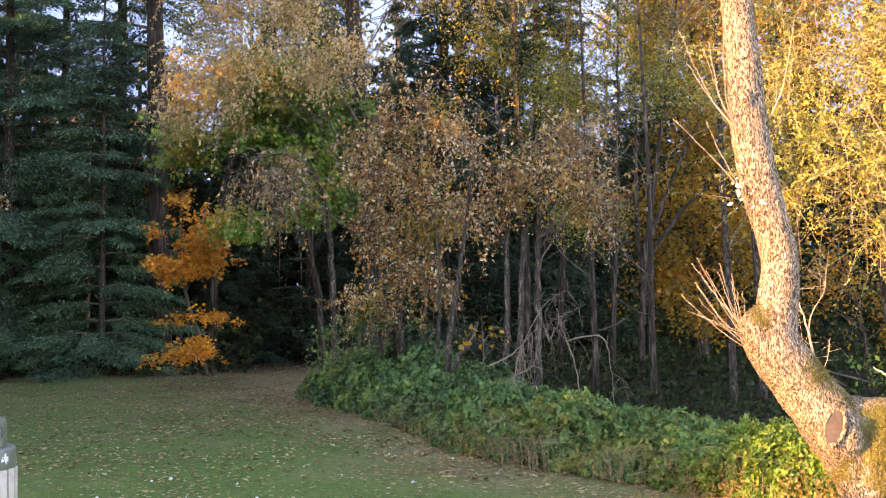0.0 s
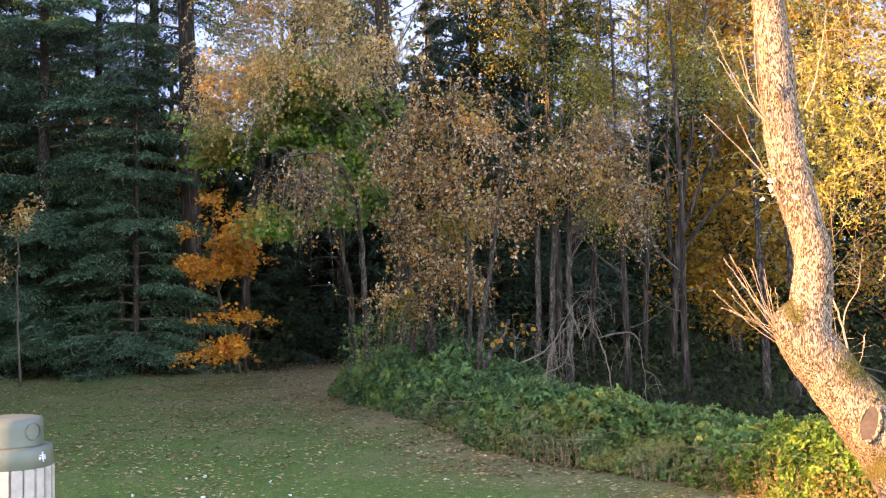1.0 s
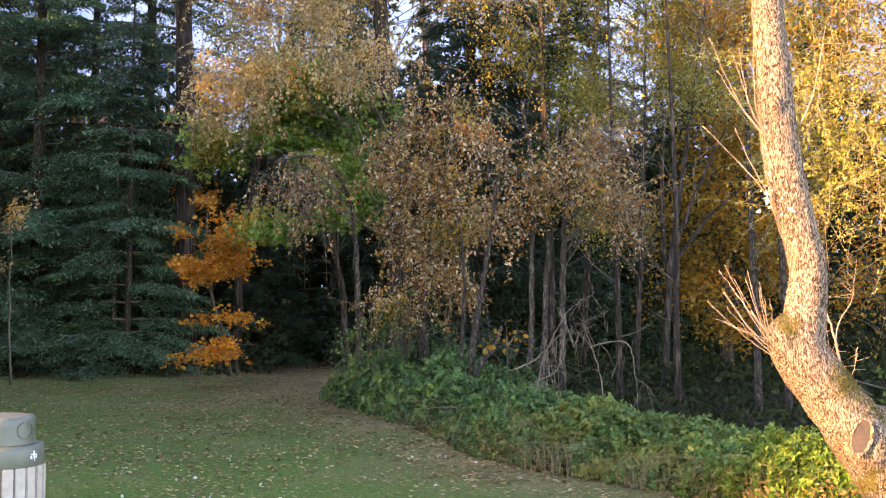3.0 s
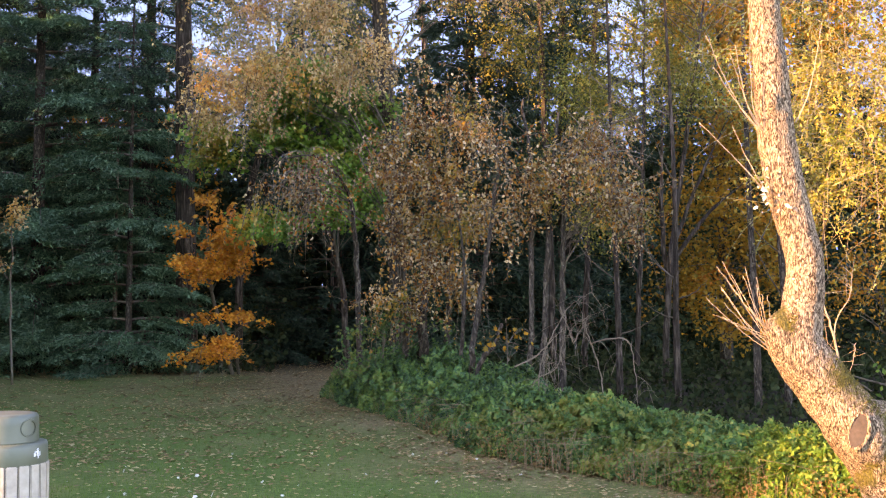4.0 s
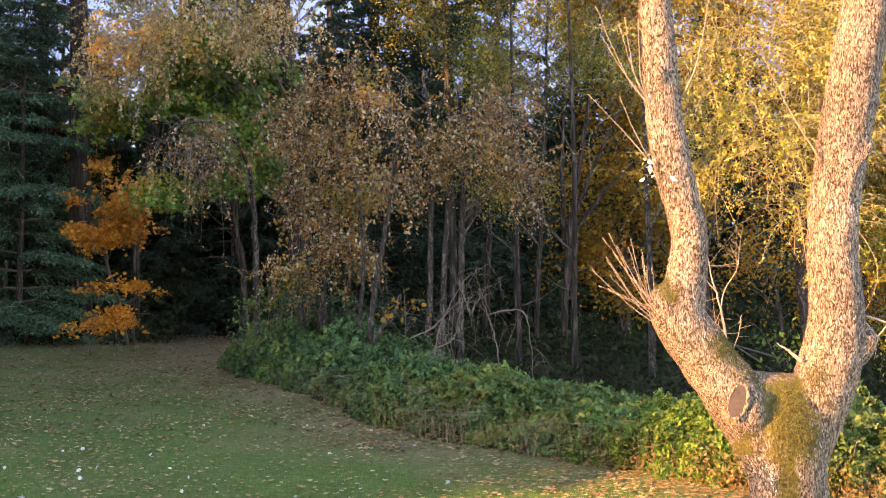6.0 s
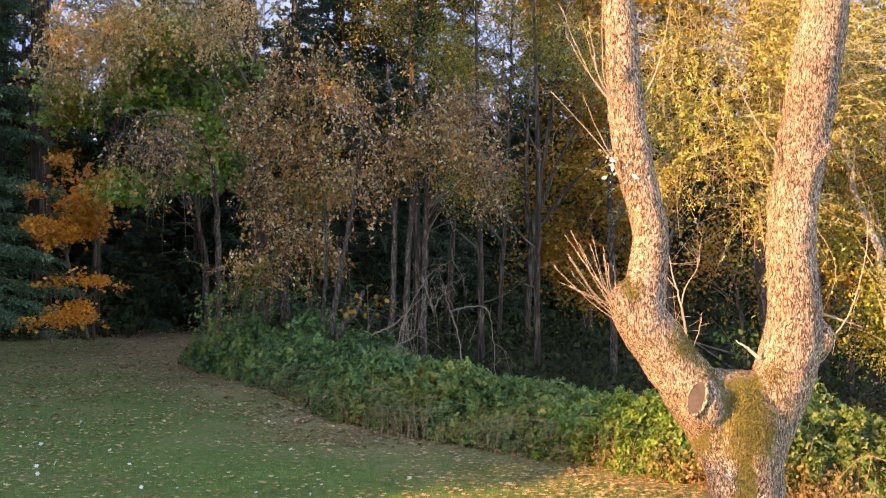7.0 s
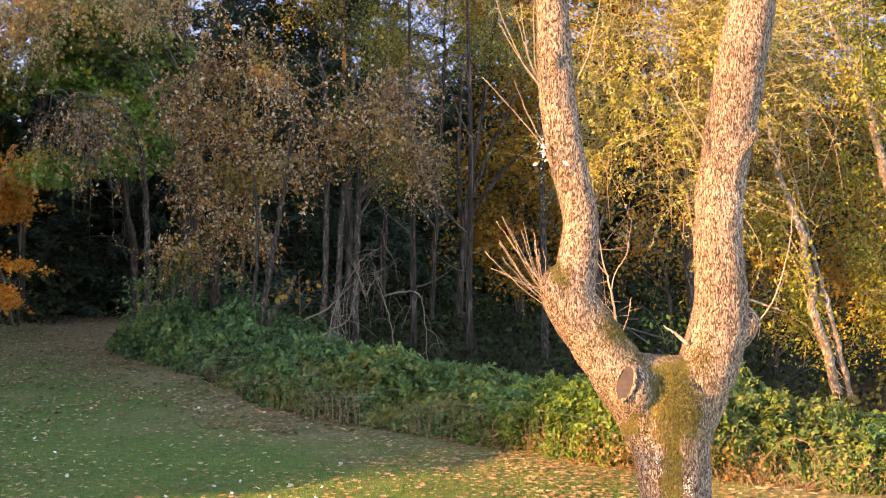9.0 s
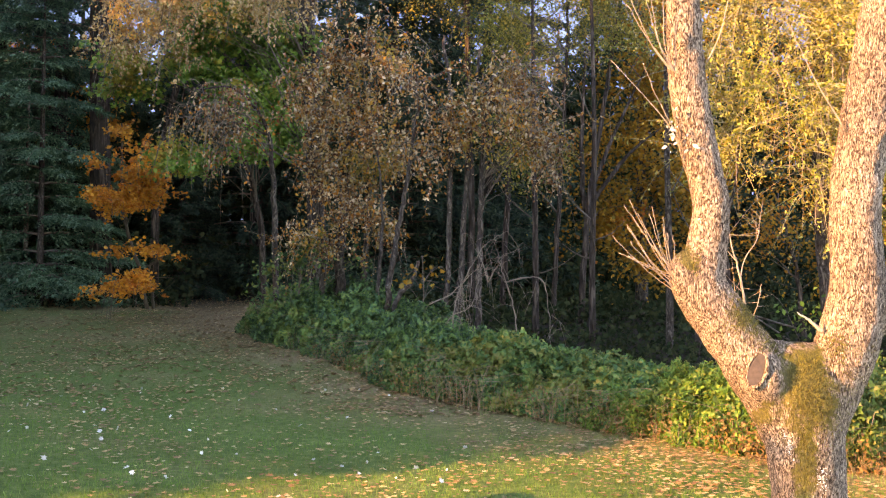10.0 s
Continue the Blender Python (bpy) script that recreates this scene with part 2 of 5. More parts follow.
GOLD_TAN = leaf_mat("golden_tan_leaves", [(0.3, 0.14, 0.05), (0.5, 0.27, 0.1), (0.64, 0.42, 0.2), (0.4, 0.24, 0.07)], 0.4, 0.55, 0.18, [(0.5, 0.2, 0.04), (0.62, 0.3, 0.06), (0.36, 0.27, 0.06)], 0.9, 0.4)
OLIVE = leaf_mat("olive_leaves", [(0.085, 0.09, 0.022), (0.16, 0.14, 0.03), (0.27, 0.2, 0.042), (0.42, 0.29, 0.06)], 0.4, 0.55, 0.15, [(0.07, 0.1, 0.024), (0.13, 0.15, 0.035), (0.22, 0.18, 0.04)], 0.6, 0.45)
GOLD = leaf_mat("golden_leaves", [(0.34, 0.13, 0.016), (0.42, 0.19, 0.022), (0.32, 0.17, 0.026), (0.2, 0.13, 0.025)], 0.45, 0.55, 0.15, [(0.4, 0.1, 0.02), (0.45, 0.15, 0.022), (0.3, 0.14, 0.02)], 0.8, 0.35)
WILLOW = leaf_mat("yellow_green_leaves", [(0.13, 0.125, 0.025), (0.26, 0.22, 0.045), (0.4, 0.31, 0.07), (0.54, 0.42, 0.14)], 0.42, 0.5, 0.2, [(0.11, 0.13, 0.024), (0.21, 0.22, 0.04), (0.35, 0.3, 0.06)], 1.0, 0.45)
LIME = leaf_mat("lime_and_gold_leaves", [(0.09, 0.11, 0.02), (0.17, 0.18, 0.028), (0.27, 0.25, 0.04), (0.38, 0.3, 0.05)], 0.42, 0.5, 0.2, [(0.32, 0.17, 0.024), (0.45, 0.24, 0.034), (0.52, 0.34, 0.05)], 1.3, 0.38)
BRAMBLE = leaf_mat("bramble_leaves", [(0.013, 0.044, 0.021), (0.028, 0.082, 0.031), (0.052, 0.128, 0.038), (0.115, 0.18, 0.046)], 0.25, 0.45, 0.15, [(0.055, 0.125, 0.03), (0.1, 0.17, 0.038), (0.18, 0.2, 0.048)], 1.4, 0.4)
BRAMBLE_YELLOW = leaf_mat("yellowing_bramble_leaves", [(0.022, 0.075, 0.026), (0.045, 0.12, 0.034), (0.09, 0.16, 0.038), (0.18, 0.17, 0.045)], 0.3, 0.5, 0.15, [(0.075, 0.12, 0.028), (0.14, 0.15, 0.032), (0.2, 0.14, 0.036)], 1.5, 0.4)
BRIGHT = leaf_mat("bright_yellow_green_leaves", [(0.038, 0.1, 0.02), (0.075, 0.155, 0.028), (0.125, 0.2, 0.035), (0.2, 0.2, 0.045)], 0.35)
LIT_GREEN = leaf_mat("sunlit_green_leaves", [(0.032, 0.078, 0.02), (0.065, 0.122, 0.028), (0.115, 0.155, 0.036), (0.21, 0.175, 0.06)], 0.3)
# green leaves set near black: the wood's deep shade is in their colour
SHADED_LEAVES = leaf_mat("shade_coloured_leaves", [(0.014, 0.024, 0.01), (0.028, 0.04, 0.016), (0.05, 0.054, 0.02)], 0.2, 0.8, 0.03)
FERN = leaf_mat("dry_fern", [(0.13, 0.07, 0.026), (0.2, 0.11, 0.04), (0.28, 0.17, 0.065)], 0.3)
BARK = bark_mat("grey_brown_bark", (0.036, 0.019, 0.011), (0.57, 0.385, 0.26), 37.0, 0.31, 1.0, 0.1, (0.66, 0.6, 0.52), ropy=True,
                moss=(((-0.13, -0.2, 1.0), (0.19, 0.4, 0.32)), ((-0.12, -0.2, 0.55), (0.07, 0.4, 0.35)), ((-0.43, -0.1, 1.44), (0.16, 0.4, 0.11)), ((-0.84, -0.1, 1.78), (0.06, 0.3, 0.09)), ((-0.1, 0.0, 1.2), (0.16, 0.4, 0.08)), ((-0.36, -0.2, 0.82), (0.05, 0.3, 0.14))))
STEM_BARK = bark_mat("grey_stem_bark", (0.027, 0.019, 0.014), (0.125, 0.092, 0.066), 20.0, 0.3, 0.6, 0.34, (0.24, 0.22, 0.18))
PALE_BARK = bark_mat("pale_alder_bark", (0.09, 0.065, 0.045), (0.32, 0.25, 0.18), 16.0, 0.6, 0.4, 0.4, (0.44, 0.38, 0.3))
DARK_BARK = bark_mat("dark_fir_bark", (0.03, 0.02, 0.014), (0.13, 0.09, 0.065), 10.0, 0.15, 0.8)
TWIG = plain_mat("twig_bark", (0.1, 0.07, 0.045), 0.8)
OLIVE_TWIG = plain_mat("olive_twig_bark", (0.3, 0.235, 0.12), 0.75)
GREY_TWIG = plain_mat("grey_twig_bark", (0.2, 0.145, 0.1), 0.8)
SHOOT_BARK = plain_mat("red_brown_shoot_bark", (0.27, 0.175, 0.11), 0.7)
PALE_TWIG = plain_mat("pale_twig_bark", (0.42, 0.32, 0.2), 0.75)
DEAD = plain_mat("dead_wood", (0.14, 0.097, 0.062), 0.85)
MOSS = plain_mat("moss", (0.11, 0.088, 0.014), 0.95, 0, 0.6, 40.0, 1.0)
LICHEN = plain_mat("lichen", (0.46, 0.43, 0.37), 0.95, 0, 0.3, 60.0, 0.6)
CUT = plain_mat("weathered_cut_wood", (0.036, 0.023, 0.017), 0.9, 0, 0.45, 30.0, 0.5)
STALK = plain_mat("dry_stalks", (0.22, 0.13, 0.07), 0.85)
BIN_GREEN = plain_mat("dull_green_plastic", (0.078, 0.085, 0.058), 0.45, 0, 0.12, 8.0, 0.02)
BIN_SLAT = plain_mat("weathered_pale_slats", (0.32, 0.262, 0.212), 0.7, 0, 0.18, 20.0, 0.2)
BIN_DARK = plain_mat("dark_liner", (0.03, 0.03, 0.03), 0.7)
WHITE = plain_mat("white_print", (0.55, 0.55, 0.56), 0.6, 0, 0.03)

# ---- building helpers ----


def raw_mesh(name, v, faces, smooth=False):
    """A mesh from arrays: v (n, 3), faces a list of (m, k) index arrays."""
    me = bpy.data.meshes.new(name)
    v = np.asarray(v, dtype=np.float32)
    me.vertices.add(len(v))
    me.vertices.foreach_set("co", v.ravel())
    loops = np.concatenate([f.ravel() for f in faces]).astype(np.int32)
    sizes = np.concatenate([np.full(len(f), f.shape[1]) for f in faces]).astype(np.int32)
    starts = np.concatenate([[0], np.cumsum(sizes)[:-1]]).astype(np.int32)
    me.loops.add(len(loops))
    me.loops.foreach_set("vertex_index", loops)
    me.polygons.add(len(sizes))
    me.polygons.foreach_set("loop_start", starts)
    if smooth:
        me.polygons.foreach_set("use_smooth", np.ones(len(sizes), dtype=bool))
    me.update(calc_edges=True)
    return me


def thing(name, base, label, category, group="", kind=""):
    ob = new(name)
    ob.empty_display_size = 0.2
    ob.location = base
    return tagged(ob, label, category, group, kind)


def origin_of(ob):
    p = Vector((0, 0, 0))
    while ob:
        p += ob.location
        ob = ob.parent
    return p


class Geo:
    """Gathers geometry in world places, then links it as one mesh under a thing."""

    def __init__(self):
        self.v, self.f, self.n = [], [], 0

    def put(self, v, *faces):
        self.v.append(np.asarray(v, dtype=float))
        self.f += [np.asarray(f) + self.n for f in faces]
        self.n += len(v)

    def tube(self, pts, radii, sides=6):
        p = np.asarray(pts, dtype=float)
        k = len(p)
        r = np.interp(np.linspace(0, 1, k), np.linspace(0, 1, len(radii)), radii)
        d = np.gradient(p, axis=0)
        d /= np.linalg.norm(d, axis=1)[:, None] + 1e-9
        ref = np.array([1.0, 0.0, 0.0]) if abs(d[0][0]) < 0.8 else np.array([0.0, 1.0, 0.0])
        a = np.cross(d, ref)
        a /= np.linalg.norm(a, axis=1)[:, None] + 1e-9
        b = np.cross(d, a)
        ang = np.linspace(0, 2 * np.pi, sides, endpoint=False)
        ring = p[:, None] + r[:, None, None] * (np.cos(ang)[None, :, None] * a[:, None] + np.sin(ang)[None, :, None] * b[:, None])
        v = np.vstack([ring.reshape(-1, 3), p[:1], p[-1:]])
        i, j = np.meshgrid(np.arange(k - 1), np.arange(sides), indexing="ij")
        i, j = i.ravel(), j.ravel()
        j2 = (j + 1) % sides
        q = np.stack([i * sides + j, i * sides + j2, (i + 1) * sides + j2, (i + 1) * sides + j], 1)
        s = np.arange(sides)
        s2 = (s + 1) % sides
        c0 = np.stack([np.full(sides, k * sides), s2, s], 1)
        c1 = np.stack([np.full(sides, k * sides + 1), (k - 1) * sides + s, (k - 1) * sides + s2], 1)
        self.put(v, q, c0, c1)

    def part(self, name, mat, parent=None, label="", smooth=False):
        o = origin_of(parent)
        me = raw_mesh(name, np.vstack(self.v) - np.array(o), self.f, smooth)
        me.materials.append(mat)
        ob = new(name, me)
        ob.parent = parent
        return tagged(ob, label)


def part(name, bm, mat, parent=None, label="", smooth=False):
    """Links a bmesh, modelled in world places, as one mesh under a thing or part."""
    me = bpy.data.meshes.new(name)
    bmesh.ops.translate(bm, verts=bm.verts, vec=-origin_of(parent))
    if smooth:
        for f in bm.faces:
            f.smooth = True
    bm.to_mesh(me)
    bm.free()
    me.materials.append(mat)
    ob = new(name, me)
    ob.parent = parent
    return tagged(ob, label)


def bend(pts, n=12, wobble=0.0, rng=None):
    """A smooth line through a few points (Catmull-Rom), with an optional wobble."""
    p = np.asarray(pts, dtype=float)
    e = np.vstack([2 * p[0] - p[1], p, 2 * p[-1] - p[-2]])
    out = []
    for i in range(len(p) - 1):
        for t in np.linspace(0, 1, n, endpoint=False):
            a, b, c, d = e[i:i + 4]
            out.append(0.5 * (2 * b + (c - a) * t + (2 * a - 5 * b + 4 * c - d) * t * t + (3 * b - a - 3 * c + d) * t ** 3))
    out = np.array(out + [p[-1]])
    if wobble:
        out += rng.normal(0, wobble, out.shape) * np.linspace(0.2, 1, len(out))[:, None]
    return out


DIAMOND = (np.array([(0, 0, 0), (-0.32, 0.45, 0.1), (0, 1, -0.05), (0.32, 0.45, 0.1)]), [np.array([[0, 3, 2, 1]])])
BLADE = (np.array([(-0.06, 0, 0), (0.06, 0, 0), (0.03, 1, 0.15)]), [np.array([[0, 1, 2]])])
OVAL = (np.array([(0, 0, 0), (-0.27, 0.28, 0.07), (-0.25, 0.62, 0.08), (0, 1, -0.08), (0.25, 0.62, 0.08), (0.27, 0.28, 0.07)]), [np.array([[0, 3, 2, 1], [0, 5, 4, 3]])])
MAPLE = (np.array([(0, 0, 0), (0.2, 0.12, 0.02), (0.5, 0.2, 0.1), (0.32, 0.42, 0.04), (0.42, 0.75, 0.1), (0.16, 0.66, 0.03), (0, 1.0, 0.06),
                   (-0.16, 0.66, 0.03), (-0.42, 0.75, 0.1), (-0.32, 0.42, 0.04), (-0.5, 0.2, 0.1), (-0.2, 0.12, 0.02), (0, 0.4, -0.03)]),
         [np.array([[12, i, (i + 1) % 12] for i in range(12)])])
TRIFOLIATE = (np.array([(0, 0, 0), (-0.34, 0.5, 0.1), (0, 1.0, 0), (0.34, 0.5, 0.1),
                        (0, 0, 0), (-0.5, -0.14, 0.1), (-0.88, 0.3, 0), (-0.26, 0.46, 0.1),
                        (0, 0, 0), (0.26, 0.46, 0.1), (0.88, 0.3, 0), (0.5, -0.14, 0.1)]),
              [np.array([[0, 3, 2, 1], [4, 7, 6, 5], [8, 11, 10, 9]])])


SHOOT = (DIAMOND[0] * np.array([0.42, 1, 1]), DIAMOND[1])


def unit(a):
    return a / (np.linalg.norm(a, axis=1)[:, None] + 1e-9)


def scatter(geo, rng, pts, size, shape, tip=None, tip_mix=0.5, up=0.4, jitter=0.35, face=(0, 0, 1.0)):
    """Leaves of one shape at pts: tip is the way that they point, up how much they turn their face to the light."""
    pts = np.asarray(pts, dtype=float)
    n = len(pts)
    if not n:
        return
    t = rng.normal(size=(n, 3))
    if tip is not None:
        t = unit(t) * (1 - tip_mix) + unit(np.broadcast_to(np.asarray(tip, dtype=float), (n, 3))) * tip_mix
    t = unit(t)
    z = unit(rng.normal(size=(n, 3))) * (1 - up) + np.asarray(face) * up
    b = unit(np.cross(t, z))
    z = np.cross(b, t)
    s = np.asarray(size) * (1 + jitter * rng.uniform(-1, 1, n))
    tv, tf = shape
    v = pts[:, None] + s[:, None, None] * (tv[None, :, 0, None] * b[:, None] + tv[None, :, 1, None] * t[:, None] + tv[None, :, 2, None] * z[:, None])
    k = len(tv)
    off = (np.arange(n) * k)[:, None, None]
    geo.put(v.reshape(-1, 3), *[(f[None] + off).reshape(-1, f.shape[1]) for f in tf])


def in_blob(rng, blob, n, shell=0.5):
    """Points in an ellipsoid (centre, radii), thicker towards its skin."""
    c, r = np.array(blob[:3]), np.array(blob[3:6])
    d = unit(rng.normal(size=(n, 3)))
    return c + d * r * (rng.uniform(0, 1, (n, 1)) ** shell)


def crown(rng, blobs, clumps, per, spread, hang=0.0, flat=1.0):
    """Leaf places in clumps scattered over several blobs, thinned by gaps; hang draws the clumps out downwards."""
    w = np.array([b[3] * b[4] * b[5] for b in blobs]) ** 0.67
    centres = np.vstack([in_blob(rng, b, max(1, int(clumps * k / w.sum()))) for b, k in zip(blobs, w)])
    gap = np.array([noise.noise(Vector(c) * 1.1) for c in centres])
    centres = centres[gap > rng.uniform(-0.32, 0.2, len(gap))]
    centres = centres + rng.normal(0, 0.12, centres.shape) * np.array([1, 1, flat])
    p = np.repeat(centres, rng.integers(max(1, per // 3), int(per * 1.9), len(centres)), axis=0)
    o = rng.normal(size=p.shape) * spread
    o[:, 2] *= flat
    if hang:
        o[:, 2] -= rng.uniform(0, hang, len(p))
        o[:, :2] *= 0.6
    return centres, p + o


def limbs(geo, rng, start, centres, r0, sag=0.1, sides=4, n=7):
    """Branches from a stem line out to clump centres."""
    s = np.asarray(start, dtype=float)
    for c in centres:
        away = np.hypot(*(s[:, :2] - c[:2]).T).min()
        a = s[int(np.argmin(np.abs(s[:, 2] - (c[2] - rng.uniform(0.25, 0.9) * away - 0.1))))]
        d = np.linalg.norm(c - a)
        mid = (a + c) / 2 + rng.normal(0, 0.08 * d, 3) + np.array([0, 0, 0.12 * d])
        line = bend([a, mid, c, c + (c - mid) * 0.25 + np.array([0, 0, -sag * d])], n)
        geo.tube(line, [r0 * min(1, d / 2 + 0.3), r0 * 0.4, 0.004], sides)


# ---- ground ----
HEDGE = np.array([(-2.35, 21.6), (-1.4, 19.0), (-0.39, 16.2), (0.43, 13.8), (1.26, 12.5), (1.75, 11.95), (2.5, 10.9), (3.3, 9.75), (4.0, 9.0), (4.6, 8.5), (5.6, 8.0), (8.0, 7.4)])


def along(line, n):
    seg = np.linalg.norm(np.diff(line, axis=0), axis=1)
    s = np.concatenate([[0], np.cumsum(seg)])
    q = np.linspace(0, s[-1], n)
    return np.stack([np.interp(q, s, line[:, 0]), np.interp(q, s, line[:, 1])], 1)


HEDGE_LINE = along(HEDGE, 400)
HEDGE_WAY = unit(np.gradient(HEDGE_LINE, axis=0))
HEDGE_BACK = np.stack([-HEDGE_WAY[:, 1], HEDGE_WAY[:, 0]], 1)  # away from the lawn


def beyond_hedge(x, y):
    """Signed distance past the hedge's foot (positive in the thicket)."""
    p = np.stack([np.ravel(x), np.ravel(y)], 1)
    out = np.empty(len(p))
    for i in range(0, len(p), 4000):
        d = p[i:i + 4000, None] - HEDGE_LINE[None]
        k = np.argmin((d ** 2).sum(2), axis=1)
        dd = d[np.arange(len(k)), k]
        out[i:i + 4000] = np.sign((dd * HEDGE_BACK[k]).sum(1)) * np.sqrt((dd ** 2).sum(1))
    return out


def height(x, y):
    return 0.035 * np.sin(x * 0.7 + 1.3) * np.sin(y * 0.45) + 0.02 * np.sin(x * 1.9 + y * 1.3)


def build_ground():
    def axis(lo, hi, step):
        near = np.arange(lo, hi + step, step)
        out = np.array([3, 8, 20, 50, 120, 300, 800, 2000])
        return np.concatenate([(lo - out)[::-1], near, hi + out])
    xs, ys = axis(-16, 16, 0.2), axis(2, 36, 0.2)
    gx, gy = np.meshgrid(xs, ys, indexing="ij")
    x, y = gx.ravel(), gy.ravel()
    flat = (np.abs(x) < 20) & (y < 40) & (y > -2)
    z = np.where(flat, height(x, y), 0.0)
    nx, ny = len(xs), len(ys)
    i, j = np.meshgrid(np.arange(nx - 1), np.arange(ny - 1), indexing="ij")
    i, j = i.ravel(), j.ravel()
    q = np.stack([i * ny + j, (i + 1) * ny + j, (i + 1) * ny + j + 1, i * ny + j + 1], 1)
    me = raw_mesh("ground", np.stack([x, y, z], 1), [q], True)
    lit = np.clip((beyond_hedge(x, y) + np.where(x > 1.2, 1.0, 1.8)) / np.where(x > 1.2, 1.5, 2.2), 0, 1)
    lit = np.maximum(lit, np.clip((y - 27.0 - 0.12 * (-6 - x)) / 1.5, 0, 1) * (x < 0))
    lit = np.maximum(lit, 0.27 * np.clip((y - 14) / 9, 0, 1))
    path = np.hypot((x + 3.0) / 2.6, (y - 25.0) / 5.5)
    lit = np.maximum(lit, np.clip(1.3 - path, 0, 0.9))
    at = me.attributes.new("litter", "FLOAT", "POINT")
    at.data.foreach_set("value", lit.astype(np.float32))
    # past the hedge and far back the canopy's shade is put into the colour
    canopy_shade = np.maximum(np.clip((beyond_hedge(x, y) - 0.8) / 1.0, 0, 1), np.clip((y - 31) / 2, 0, 1)) * np.clip(path / 0.8 - 0.8, 0, 1)
    at = me.attributes.new("canopy_shade", "FLOAT", "POINT")
    at.data.foreach_set("value", canopy_shade.astype(np.float32))
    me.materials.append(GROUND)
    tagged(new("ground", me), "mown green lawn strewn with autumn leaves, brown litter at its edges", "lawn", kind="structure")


build_ground()


def build_grass():
    rng = np.random.default_rng(3)
    geo = Geo()
    y = 1 / rng.uniform(1 / 31.0, 1 / 7.0, 150000)
    x = rng.uniform(-0.5, 0.42, len(y)) * (y + 1.5)
    keep = (beyond_hedge(x, y) < -0.1) & ((y < 27) | (x > 0))
    x, y = x[keep], y[keep]
    k = rng.uniform(0, 1, len(x)) > 0.7 * np.clip((y - 11) / 10, 0, 1)
    x, y = x[k], y[k]
    p = np.stack([x, y, height(x, y) - 0.005], 1)
    scatter(geo, rng, p, 0.024 + 0.0008 * y, BLADE, (0, 0, 1), 0.72, 0.0, 0.5)
    geo.part("grass", GRASS, None, "short green mown lawn grass blades")["category"] = "grass"


build_grass()
bpy.data.objects["grass"]["kind"] = "stuff"


def build_fallen():
    rng = np.random.default_rng(5)
    geo = Geo()
    y = np.exp(rng.uniform(math.log(6.8), math.log(34.0), 80000))
    x = rng.uniform(-0.5, 0.5, len(y)) * (y + 1.0)
    far = beyond_hedge(x, y)
    path = np.hypot((x + 3.0) / 2.8, (y - 26.0) / 8.0)
    patch = np.array([noise.noise((a * 0.6, b * 0.45, 7.0)) for a, b in zip(x, y)])
    odds = 0.15 + 0.3 * np.clip((y - 11) / 8, 0, 1) + 0.42 * np.clip((far + 1.6) / 1.6, 0, 1) + 1.0 * np.clip(1.3 - path, 0, 1) + 0.35 * patch
    odds += 0.35 * np.clip((x - 0.8) / 2, 0, 1) * (far > -2.2) * (y < 11.5)
    keep = (rng.uniform(0, 1, len(y)) < odds) & ((far < 0.5) | (path < 1.15))
    x, y = x[keep], y[keep]
    p = np.stack([x, y, height(x, y) + rng.uniform(0.014, 0.032, len(x))], 1)
    near = y < 12

    def lie(m):
        a = rng.uniform(0, 2 * np.pi, m)
        return np.stack([np.cos(a), np.sin(a), rng.normal(0, 0.08, m)], 1)

    for shape, k in ((MAPLE, near), (DIAMOND, ~near)):
        scatter(geo, rng, p[k], rng.choice([0.034, 0.044, 0.056, 0.07], k.sum()) * (0.8 if shape is MAPLE else 1.4), shape, lie(k.sum()), 0.9, 0.93, 0.2)
    tagged(geo.part("fallen_leaves", FALLEN), "tan and brown fallen maple leaves lying on the lawn", "fallen leaves", kind="stuff")
    geo = Geo()
    n = 90
    y = rng.uniform(7.2, 14, n)
    x = rng.uniform(-0.5, 0.1, n) * y
    scatter(geo, rng, np.stack([x, y, height(x, y) + 0.03], 1), 0.04, MAPLE, None, 0, 0.7, 0.5)
    tagged(geo.part("pale_fallen_leaves", PALE_LEAF), "pale upturned leaves scattered over the lawn", "fallen leaves", kind="stuff")


build_fallen()

# ---- the forked tree ----


